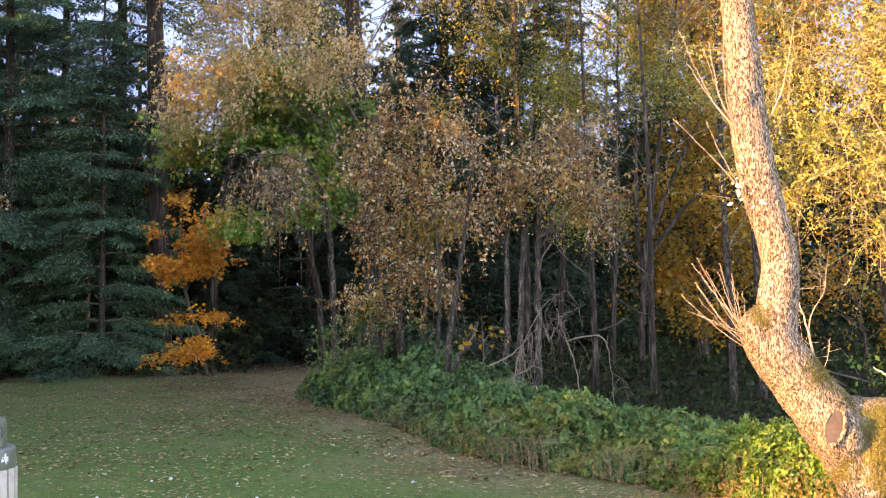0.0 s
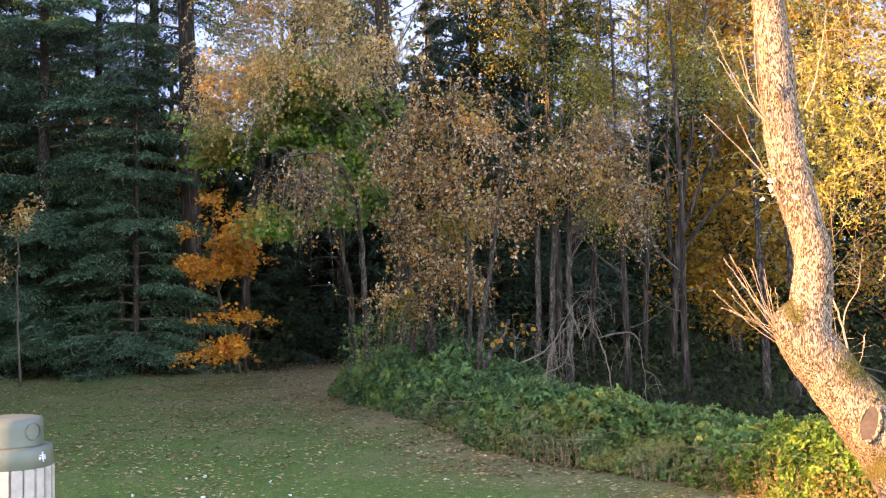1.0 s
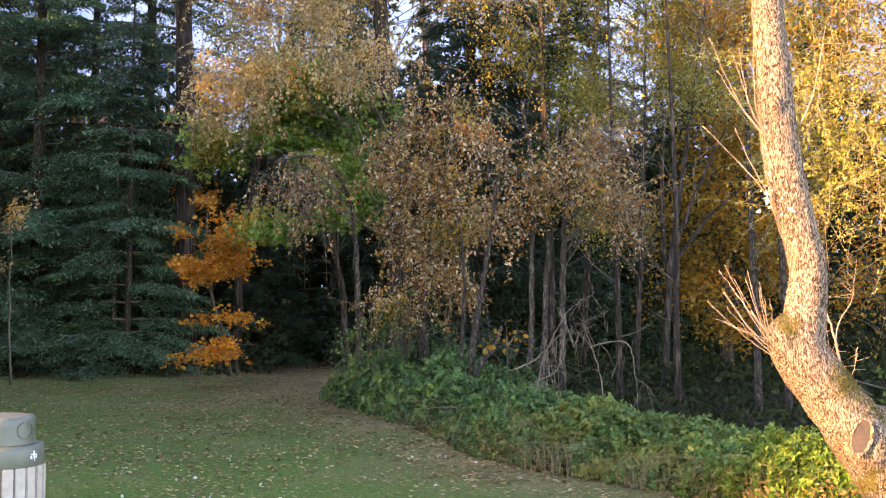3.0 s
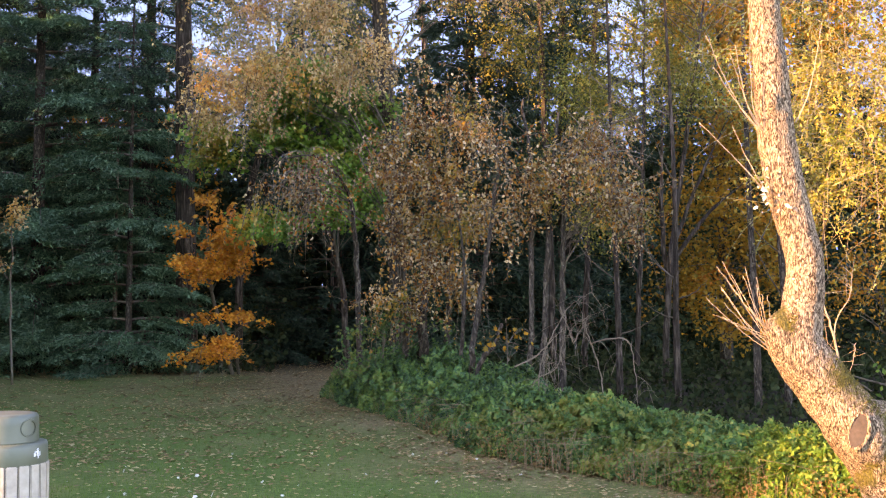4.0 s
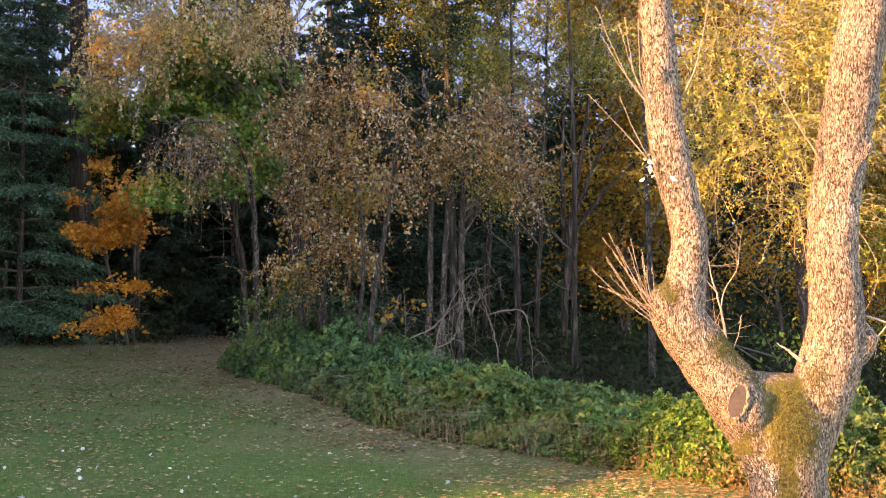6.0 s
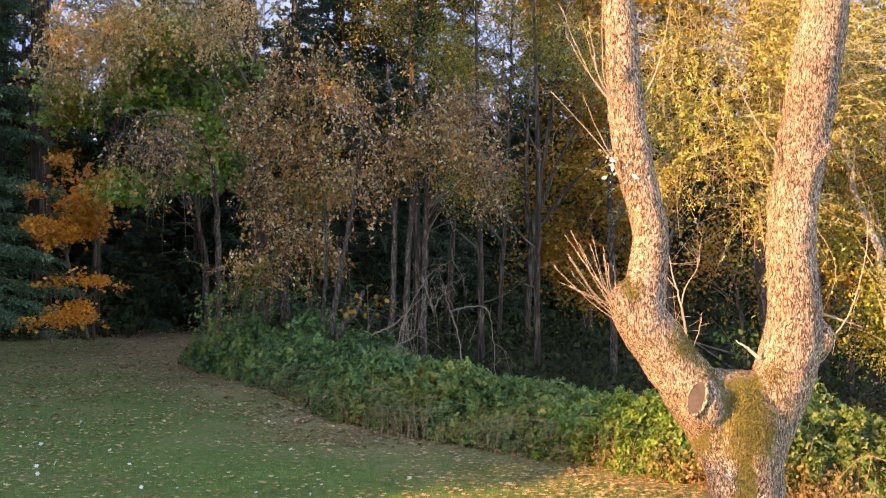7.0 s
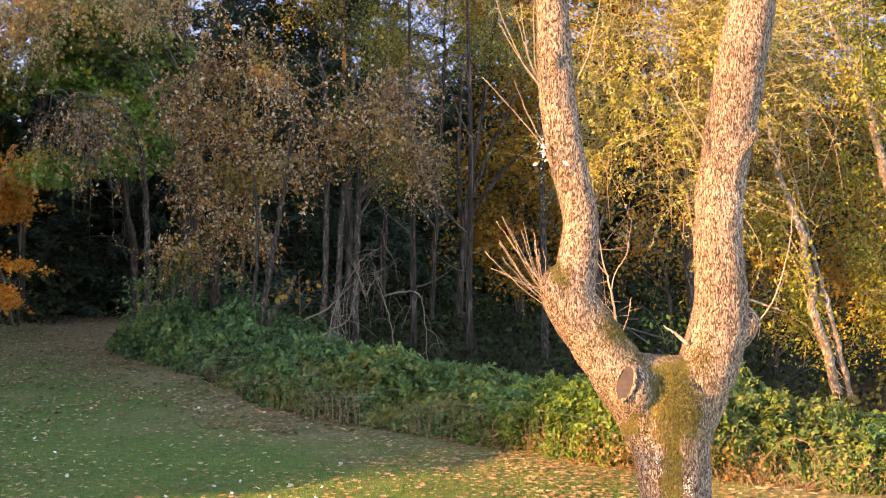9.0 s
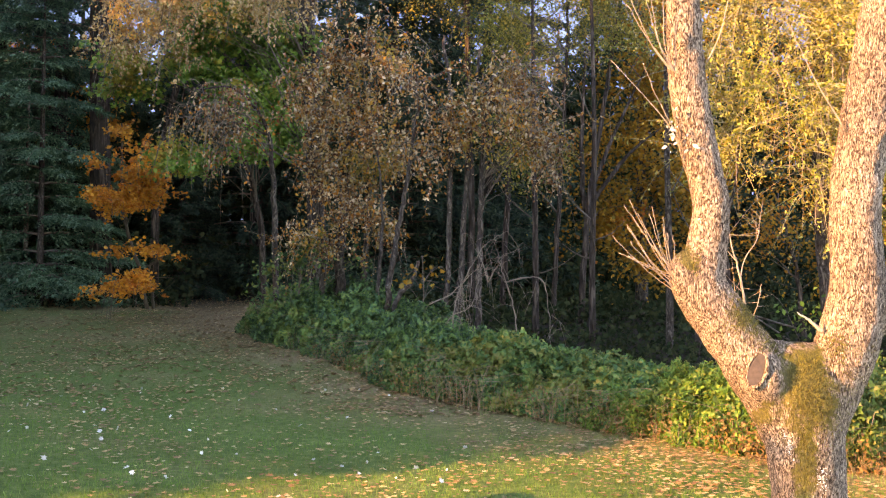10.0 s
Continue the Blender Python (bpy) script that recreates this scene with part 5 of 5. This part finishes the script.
broadleaf("tall_alder", (2.6, 27.5, 0), [([(2.6, 27.5, -0.1), (2.5, 27.4, 4.0), (2.3, 27.2, 9.0), (2.2, 27.0, 14.0)], [0.09, 0.08, 0.07, 0.03]), ([(3.4, 27.8, -0.1), (3.5, 27.6, 4.0), (3.7, 27.4, 9.0), (4.0, 27.2, 13.0)], [0.08, 0.07, 0.06, 0.03])],
          [(1.6, 26.6, 8.0, 1.2, 1.0, 0.9), (3.2, 26.6, 7.4, 1.4, 1.0, 0.8), (4.8, 26.6, 8.2, 1.4, 1.0, 0.9), (6.4, 26.8, 8.6, 1.4, 1.0, 1.0), (2.4, 26.8, 10.0, 1.8, 1.2, 1.0), (5.0, 26.8, 10.4, 2.2, 1.2, 1.0), (3.0, 27.2, 12.5, 3.0, 1.6, 1.4), (0.6, 26.8, 9.6, 0.9, 0.9, 0.8), (3.9, 26.4, 6.4, 1.2, 0.8, 0.6), (5.6, 26.6, 7.2, 1.0, 0.8, 0.8)],
          2000, 24, 0.24, 0.07, OLIVE, "tall alder with thin olive-gold crown against the sky", 59, DARK_BARK, DIAMOND, 0.2, DOWN, 0.3, 0.3, 90, 0.02)
broadleaf("golden_maple", (6.6, 26.5, 0), [([(6.6, 26.5, -0.1), (6.5, 26.4, 3.0), (6.4, 26.3, 8.0)], [0.16, 0.13, 0.05])],
          [(5.9, 25.6, 3.6, 1.4, 1.0, 1.2), (6.6, 25.6, 5.6, 1.6, 1.0, 1.2), (5.4, 25.4, 2.0, 0.9, 0.8, 0.7), (6.4, 25.2, 1.3, 1.2, 0.8, 0.5), (7.5, 25.6, 3.2, 1.2, 1.0, 1.3), (7.0, 26.0, 8.4, 2.4, 1.6, 1.4), (4.9, 25.8, 1.9, 0.4, 0.5, 0.8)],
          1150, 26, 0.22, 0.085, GOLD, "big maple with deep golden leaves in half shade", 58, STEM_BARK, MAPLE, up=0.5, branches=90, r0=0.03)
for k, (x, y) in enumerate(((5.1, 18.5), (5.62, 18.6), (4.2, 20.5), (3.3, 21.5))):
    rng = np.random.default_rng(70 + k)
    root = thing("slim_tree", (x, y, 0), "slender grey tree with few bare branches in the dark wood", "tree", "slim trees")
    g = Geo()
    line = bend([(x, y, -0.1), (x - 0.03, y, 1.5), (x - 0.1 + rng.uniform(-0.1, 0.1), y, 4.0), (x - 0.2, y, 8.0)], 6)
    g.tube(line, [0.07, 0.06, 0.045, 0.02], 9)
    g.part("trunk", STEM_BARK if k < 2 else DARK_BARK, root, "", True)
    for q in range(7):
        a = line[rng.integers(5, len(line) - 1)]
        d = np.array([rng.choice([-1, 1]) * rng.uniform(0.3, 0.9), rng.uniform(-0.3, 0.3), rng.uniform(0.2, 0.9)])
        g = Geo()
        g.tube(bend([a, a + d * 0.5, a + d + np.array([0, 0, 0.15])], 5, 0.01, rng), [0.016, 0.01, 0.004], 5)
        g.part("branch", TWIG, root, "", True)
# small saplings


def bare_sapling():
    rng = np.random.default_rng(77)
    root = thing("bare_sapling", (3.55, 10.2, 0), "slim bare brown sapling with fine twigs behind the fork", "tree")
    for pts, r in (([(3.58, 10.2, -0.05), (3.53, 10.1, 0.8), (3.49, 10.05, 1.25), (3.42, 10.0, 1.55), (3.34, 10.0, 1.82), (3.3, 10.0, 2.05)], 0.02),
                   ([(3.42, 10.0, 1.55), (3.46, 10.0, 1.72), (3.55, 9.95, 1.9), (3.58, 9.95, 2.1)], 0.007), ([(3.5, 10.05, 1.28), (3.4, 10.0, 1.4), (3.3, 9.95, 1.45)], 0.006),
                   ([(3.54, 10.1, 1.1), (3.58, 10.0, 1.3), (3.62, 10.0, 1.5)], 0.005), ([(3.38, 10.0, 1.7), (3.3, 10.0, 1.8), (3.24, 10.0, 2.0)], 0.005)):
        g = Geo()
        line = bend(pts, 6, 0.003, rng)
        g.tube(line, [r, r * 0.6, 0.003], 6)
        ob = g.part("trunk" if r > 0.015 else "branch", SHOOT_BARK, root, "", True)
        tw = Geo()
        for q in range(6):
            a = line[rng.integers(len(line) // 2, len(line))]
            d = rng.normal(0, 0.09, 3) + np.array([0, 0, 0.08])
            tw.tube(bend([a, a + d * 0.5, a + d * 1.2], 4), [0.0025, 0.001], 4)
        tw.part("twig_work", SHOOT_BARK, ob)["kind"] = "stuff"


bare_sapling()
broadleaf("sapling", (0.95, 16.6, 0), [([(0.95, 16.6, -0.05), (0.9, 16.5, 0.7), (0.85, 16.4, 1.6)], [0.012, 0.01, 0.004])],
          [(0.95, 16.4, 1.45, 0.35, 0.25, 0.3), (0.75, 16.4, 1.2, 0.15, 0.2, 0.3)], 12, 5, 0.08, 0.075, GOLD, "maple sapling with few orange-yellow leaves", 61, TWIG, MAPLE, up=0.4, branches=12, r0=0.008)
broadleaf("sapling", (-9.7, 25.2, 0), [([(-9.7, 25.2, -0.05), (-9.7, 25.0, 2.0), (-9.6, 24.8, 3.9)], [0.03, 0.02, 0.008])],
          [(-9.4, 24.6, 3.85, 0.4, 0.4, 0.2), (-9.7, 24.6, 3.55, 0.45, 0.4, 0.2), (-9.9, 24.6, 2.6, 0.25, 0.3, 0.2)], 60, 12, 0.09, 0.09, GOLD_TAN, "sapling with yellow-tan leaves before the spruce", 62, TWIG, OVAL, branches=14, r0=0.01)
broadleaf("ivy_bush", (-1.0, 19.0, 0), [([(-1.1, 19.2, -0.05), (-1.1, 19.0, 0.8), (-1.0, 19.0, 1.7)], [0.03, 0.02, 0.008])],
          [(-1.0, 18.7, 1.3, 0.55, 0.4, 0.4), (-0.3, 18.7, 1.25, 0.5, 0.4, 0.3), (-1.5, 18.9, 1.0, 0.4, 0.4, 0.35)], 90, 16, 0.1, 0.075, BRAMBLE_YELLOW, "leafy shrub climbing at the foot of the stems", 63, TWIG, DIAMOND, branches=30, r0=0.008, category="bush")

# sunlit trees to the right
broadleaf("willow", (6.3, 14.6, 0), [([(6.3, 14.6, -0.1), (6.0, 14.4, 2.0), (5.8, 14.2, 4.2), (5.6, 14.0, 7.5)], [0.12, 0.1, 0.04]),
                                    ([(4.6, 13.6, -0.1), (4.5, 13.5, 1.0), (4.36, 13.4, 1.9), (4.5, 13.3, 2.8)], [0.04, 0.035, 0.012])],
          [(4.5, 13.4, 4.5, 0.6, 0.6, 0.5), (5.0, 13.3, 4.2, 0.6, 0.6, 0.5), (4.6, 13.3, 3.65, 0.5, 0.6, 0.4), (5.3, 13.2, 3.6, 0.6, 0.6, 0.5), (4.55, 13.3, 3.1, 0.5, 0.5, 0.3), (5.2, 13.1, 2.95, 0.5, 0.5, 0.3), (5.7, 13.4, 4.6, 0.9, 0.8, 0.7), (6.4, 13.6, 4.0, 0.8, 0.8, 0.8), (5.6, 14.0, 6.4, 2.2, 1.4, 1.0), (5.6, 13.1, 2.6, 0.35, 0.4, 0.25)],
          1100, 18, 0.15, 0.044, WILLOW, "willow with fine golden-yellow leaves and trailing twigs", 64, STEM_BARK, (OVAL[0] * np.array([0.75, 1, 1]), OVAL[1]), 0.15, DOWN, 0.3, 0.2, 110, 0.009, sprays=1700, reach=(0.5, 1.4), sag=(-0.1, 0.65), along=22, spray_twig=OLIVE_TWIG, fan=0.9, streamers=90, drop=(0.5, 1.5), twig=SHOOT_BARK)
broadleaf("leaning_tree", (7.6, 13.3, 0), [([(7.62, 13.3, -0.15), (7.35, 13.2, 0.6), (7.1, 13.1, 1.16), (6.86, 13.0, 2.15), (6.5, 13.0, 3.06), (6.2, 13.0, 4.5)], [0.068, 0.06, 0.05, 0.038, 0.018]),
                                          ([(7.78, 13.3, -0.1), (7.45, 13.2, 0.8), (7.17, 13.1, 1.6), (6.95, 13.1, 2.4)], [0.045, 0.04, 0.03, 0.01]),
                                          ([(9.2, 13.4, -0.1), (8.6, 13.2, 1.5), (8.12, 13.1, 2.6), (7.66, 13.0, 3.95), (7.1, 13.0, 4.95)], [0.07, 0.06, 0.05, 0.03])],
          [(7.3, 13.9, 3.7, 1.1, 0.6, 0.9), (8.0, 13.8, 2.7, 0.9, 0.6, 0.8), (6.9, 13.9, 2.5, 0.7, 0.5, 0.5), (8.0, 13.8, 4.5, 1.1, 0.7, 0.8), (7.2, 13.6, 5.4, 1.4, 0.8, 0.8), (8.3, 13.8, 1.5, 0.7, 0.5, 0.5), (9.0, 13.6, 3.4, 0.8, 0.7, 1.6), (7.6, 12.4, 3.9, 0.7, 0.3, 0.7), (6.7, 12.6, 1.75, 0.25, 0.2, 0.2), (8.3, 13.9, 2.0, 0.6, 0.4, 0.5), (7.7, 14.3, 1.3, 0.6, 0.4, 0.35), (7.9, 14.6, 0.9, 0.8, 0.5, 0.5), (9.0, 14.2, 0.9, 0.8, 0.5, 0.6)],
          1700, 22, 0.16, 0.047, LIME, "slender leaning pale stems hung with sunlit yellow-green leaves", 65, PALE_BARK, OVAL, 0.1, DOWN, 0.3, 0.3, 110, 0.009, twig=SHOOT_BARK, sprays=500, reach=(0.4, 1.0), sag=(0.3, 1.0), along=14, spray_twig=SHOOT_BARK)
broadleaf("golden_bush", (8.0, 16.0, 0), [([(8.0, 16.0, -0.1), (8.0, 15.9, 1.5), (7.9, 15.8, 4.0)], [0.06, 0.05, 0.02])],
          [(7.8, 15.6, 2.9, 1.6, 0.7, 0.9), (9.4, 15.4, 2.4, 1.5, 0.8, 1.4), (8.2, 15.4, 4.6, 2.2, 1.0, 1.3), (6.9, 16.2, 3.2, 1.0, 0.8, 1.0), (6.0, 16.6, 5.4, 2.0, 1.0, 1.4), (8.4, 16.0, 1.5, 1.5, 0.6, 0.7), (10.0, 15.6, 1.0, 1.0, 0.6, 0.6)],
          1500, 26, 0.2, 0.065, GOLD, "golden-leaved shrub in the sunlit edge of the wood", 66, STEM_BARK, DIAMOND, up=0.4, branches=90)
broadleaf("bush", (7.4, 11.3, 0), [([(7.3, 11.3, -0.1), (7.2, 11.3, 0.3), (7.0, 11.3, 0.6)], [0.015, 0.012, 0.004])],
          [(7.1, 11.4, 0.4, 0.5, 0.4, 0.3), (7.8, 11.2, 0.5, 0.5, 0.4, 0.4), (8.5, 11.0, 0.5, 0.6, 0.4, 0.4)],
          90, 22, 0.12, 0.05, LIT_GREEN, "low leafy green bush in broken sunlight", 68, TWIG, DIAMOND, up=0.4, branches=6, r0=0.003, category="bush")
broadleaf("shrub", (8.2, 20.0, 0), [([(8.0, 20.0, -0.1), (7.8, 19.9, 1.2), (7.4, 19.8, 2.6)], [0.05, 0.04, 0.01]), ([(8.5, 20.0, -0.1), (9.0, 19.8, 1.2), (9.6, 19.6, 2.4)], [0.05, 0.04, 0.01])],
          [(7.3, 19.8, 2.0, 1.2, 0.7, 0.9), (8.6, 19.8, 1.5, 1.0, 0.7, 0.8), (9.9, 19.4, 1.8, 1.3, 0.7, 1.0), (6.6, 20.2, 1.1, 0.7, 0.5, 0.5)],
          260, 20, 0.2, 0.075, GOLD, "shrub with golden-brown leaves in the half shade", 67, DARK_BARK, DIAMOND, up=0.4, branches=60, category="bush")

# ---- dead wood behind the hedge ----


def dead_branches():
    rng = np.random.default_rng(81)
    root = thing("dead_branches", (1.5, 14.8, 0), "heap of bare grey dead branches with arching twigs", "dead branches")
    runs = [
        [(0.86, 14.4, 1.02), (1.1, 14.5, 1.12), (1.3, 14.5, 1.3), (1.5, 14.6, 1.5)],
        [(1.2, 14.6, 0.3), (1.18, 14.5, 0.9), (1.32, 14.5, 1.35), (1.55, 14.5, 1.75), (1.86, 14.5, 1.97)],
        [(1.22, 14.5, 0.4), (1.28, 14.5, 0.95), (1.25, 14.5, 1.4)],
        [(1.0, 14.5, 0.6), (1.15, 14.5, 0.85), (1.4, 14.5, 1.0), (1.5, 14.5, 1.35)],
        [(2.02, 14.5, 0.5), (1.95, 14.5, 1.0), (1.8, 14.5, 1.45), (1.74, 14.5, 1.62)],
        [(1.85, 14.6, 1.3), (2.05, 14.5, 1.36), (2.28, 14.4, 1.36), (2.38, 14.4, 1.1), (2.43, 14.4, 0.5)],
        [(2.1, 14.5, 0.9), (2.2, 14.5, 1.15), (2.27, 14.5, 1.36)],
        [(2.42, 14.4, 0.9), (2.55, 14.4, 0.8), (2.68, 14.4, 0.6)],
        [(1.9, 14.5, 1.3), (1.7, 14.5, 1.8), (1.72, 14.5, 2.0)],
        [(1.86, 14.5, 1.97), (2.0, 14.5, 1.75), (2.05, 14.5, 1.5)],
    ]
    for k in range(6):
        x = 1.28 + rng.uniform(-0.12, 0.14)
        runs.append([(x, 14.5 + rng.uniform(-0.1, 0.1), 1.32 + rng.uniform(-0.12, 0.1)), (x + rng.normal(0, 0.04), 14.45, 1.05), (x + rng.normal(0, 0.09), 14.4, rng.uniform(0.68, 0.85))])
    for k in range(9):
        a = rng.uniform(-0.55, 0.85)
        L = rng.uniform(0.35, 0.75)
        runs.append([(1.62, 14.5, 1.3), (1.62 + 0.4 * L * math.sin(a), 14.5, 1.32 + 0.45 * L), (1.62 + L * math.sin(a), 14.45, 1.3 + L * math.cos(a))])
    for r in runs:
        g, tw = Geo(), Geo()
        line = bend(r, 7, 0.008, rng)
        g.tube(line, [0.009, 0.008, 0.004] if len(r) > 3 else [0.0038, 0.003, 0.0015], 6)
        for q in range(7 if len(r) > 3 else 3):
            a = line[rng.integers(2, len(line))]
            d = rng.normal(0, 0.16, 3)
            tw.tube(bend([a, a + d * 0.6, a + d * 1.3 + np.array([0, 0, -0.12])], 4), [0.003, 0.0012], 4)
        ob = g.part("branch", DEAD, root, "", True)
        tw.part("twig_work", DEAD, ob)["kind"] = "stuff"


dead_branches()


def dry_stalks():
    rng = np.random.default_rng(82)
    for cx, cy, h, n in ((1.22, 12.4, 0.45, 14), (0.95, 12.7, 0.35, 10), (2.0, 11.55, 0.35, 22), (3.0, 10.1, 0.25, 24), (4.3, 8.65, 0.2, 26), (4.55, 8.42, 0.2, 28), (4.85, 8.25, 0.2, 26), (4.05, 8.85, 0.18, 20), (3.6, 9.3, 0.18, 20)):
        root = thing("dry_grass_tuft", (cx, cy, 0), "tuft of dry tan grass and stalks at the hedge's foot", "grass tuft", "dry tufts")
        g = Geo()
        for k in range(n):
            a = np.array([cx, cy, -0.02]) + np.array([rng.normal(0, 0.1), rng.normal(0, 0.05), 0])
            w = rng.normal(0, 0.07, 2)
            g.tube(bend([a, a + np.array([w[0] * 0.4, w[1] * 0.4, h * 0.5]), a + np.array([w[0] * 1.4, w[1] * 1.4, h * rng.uniform(0.6, 1.1)])], 3), [0.0035, 0.0015], 3)
        g.part("stalk_work", STALK, root)["kind"] = "stuff"


dry_stalks()

# ---- far wood ----


def far_wood():
    """Distant woods, too far to tell the trees apart: crowns with gaps, dark below."""
    rng = np.random.default_rng(91)
    g, w, gold = Geo(), Geo(), Geo()
    for k in range(72):
        y = rng.uniform(37, 62)
        x = rng.uniform(-0.75, 0.85) * y
        t = rng.uniform(10, 20)
        if -0.43 < x / y < -0.2:
            t *= 0.62
        w.tube([(x, y, -0.1), (x + rng.normal(0, 0.2), y, t * 0.5), (x + rng.normal(0, 0.3), y, t)], [0.25, 0.18, 0.04], 6)
        blobs = [(x + rng.normal(0, 1.2), y + rng.normal(0, 1), t * rng.uniform(0.05, 0.95) ** 1.3, rng.uniform(1.2, 2.4), 1.3, rng.uniform(0.8, 1.6)) for q in range(8)]
        c, p = crown(rng, blobs, 110, 16, 0.32)
        p[:, 2] = np.maximum(p[:, 2], 0.1)
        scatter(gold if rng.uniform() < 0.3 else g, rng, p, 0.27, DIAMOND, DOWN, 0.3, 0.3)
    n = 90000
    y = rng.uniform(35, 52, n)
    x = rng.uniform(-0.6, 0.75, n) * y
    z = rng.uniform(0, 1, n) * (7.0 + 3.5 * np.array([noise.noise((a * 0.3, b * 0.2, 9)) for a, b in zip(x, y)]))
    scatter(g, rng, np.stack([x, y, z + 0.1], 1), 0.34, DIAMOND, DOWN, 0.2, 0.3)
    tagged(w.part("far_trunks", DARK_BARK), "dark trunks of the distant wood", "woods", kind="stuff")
    tagged(g.part("far_foliage", SHADED_LEAVES), "foliage of the distant wood, coloured near black for the shade", "woods", kind="stuff")
    tagged(gold.part("far_golden_foliage", OLIVE), "olive and golden foliage of the distant wood", "woods", kind="stuff")


far_wood()

# ---- unseen firs added beside the lawn to block the low sun: small ones at the open end ----
blocker_fir = conifer((-24.0, 33.0, 0), 16, 3.4, 0.6, "unseen dense dark fir added beside the lawn to block the low sun", 47, DARK_NEEDLES, (0, 0), 0.2, 0.4, 6, shoot=0.21, fine=0.8)
# places and sizes shape the shadow edge on lawn, trunk and bushes
for x, y, a, k in ((-13.0, 7.2, 20, 0.9), (-13.0, 5.8, 80, 0.54), (-13.1, 4.9, 200, 0.5), (-12.9, 4.05, 140, 0.46), (-13.0, -0.25, 310, 0.38), (-13.0, 10.0, 75, 0.92), (-13.0, 13.3, 130, 0.9), (-13.2, 16.6, 200, 0.92), (-16.0, 8.6, 10, 1.0), (-16.0, 12.5, 90, 0.98), (-16.0, 16.5, 170, 1.0),
                   (-19.5, 7.5, 30, 1.1), (-19.5, 12.0, 300, 1.1), (-19.5, 16.5, 120, 1.1), (-17.2, 21.4, 240, 1.4), (-16.8, 24.6, 15, 1.1), (-18.0, 29.0, 80, 1.2), (-21.0, 23.0, 200, 1.2), (-14.6, 21.4, 60, 0.95), (-14.0, 19.2, 10, 0.8), (-21.5, 28.0, 0, 1.35)):
    o = copy_thing(blocker_fir, pose(x, y, 0, 0, 0, a))
    o.scale = (k, k, k)
blocker_fir.scale = (1.4, 1.4, 1.4)
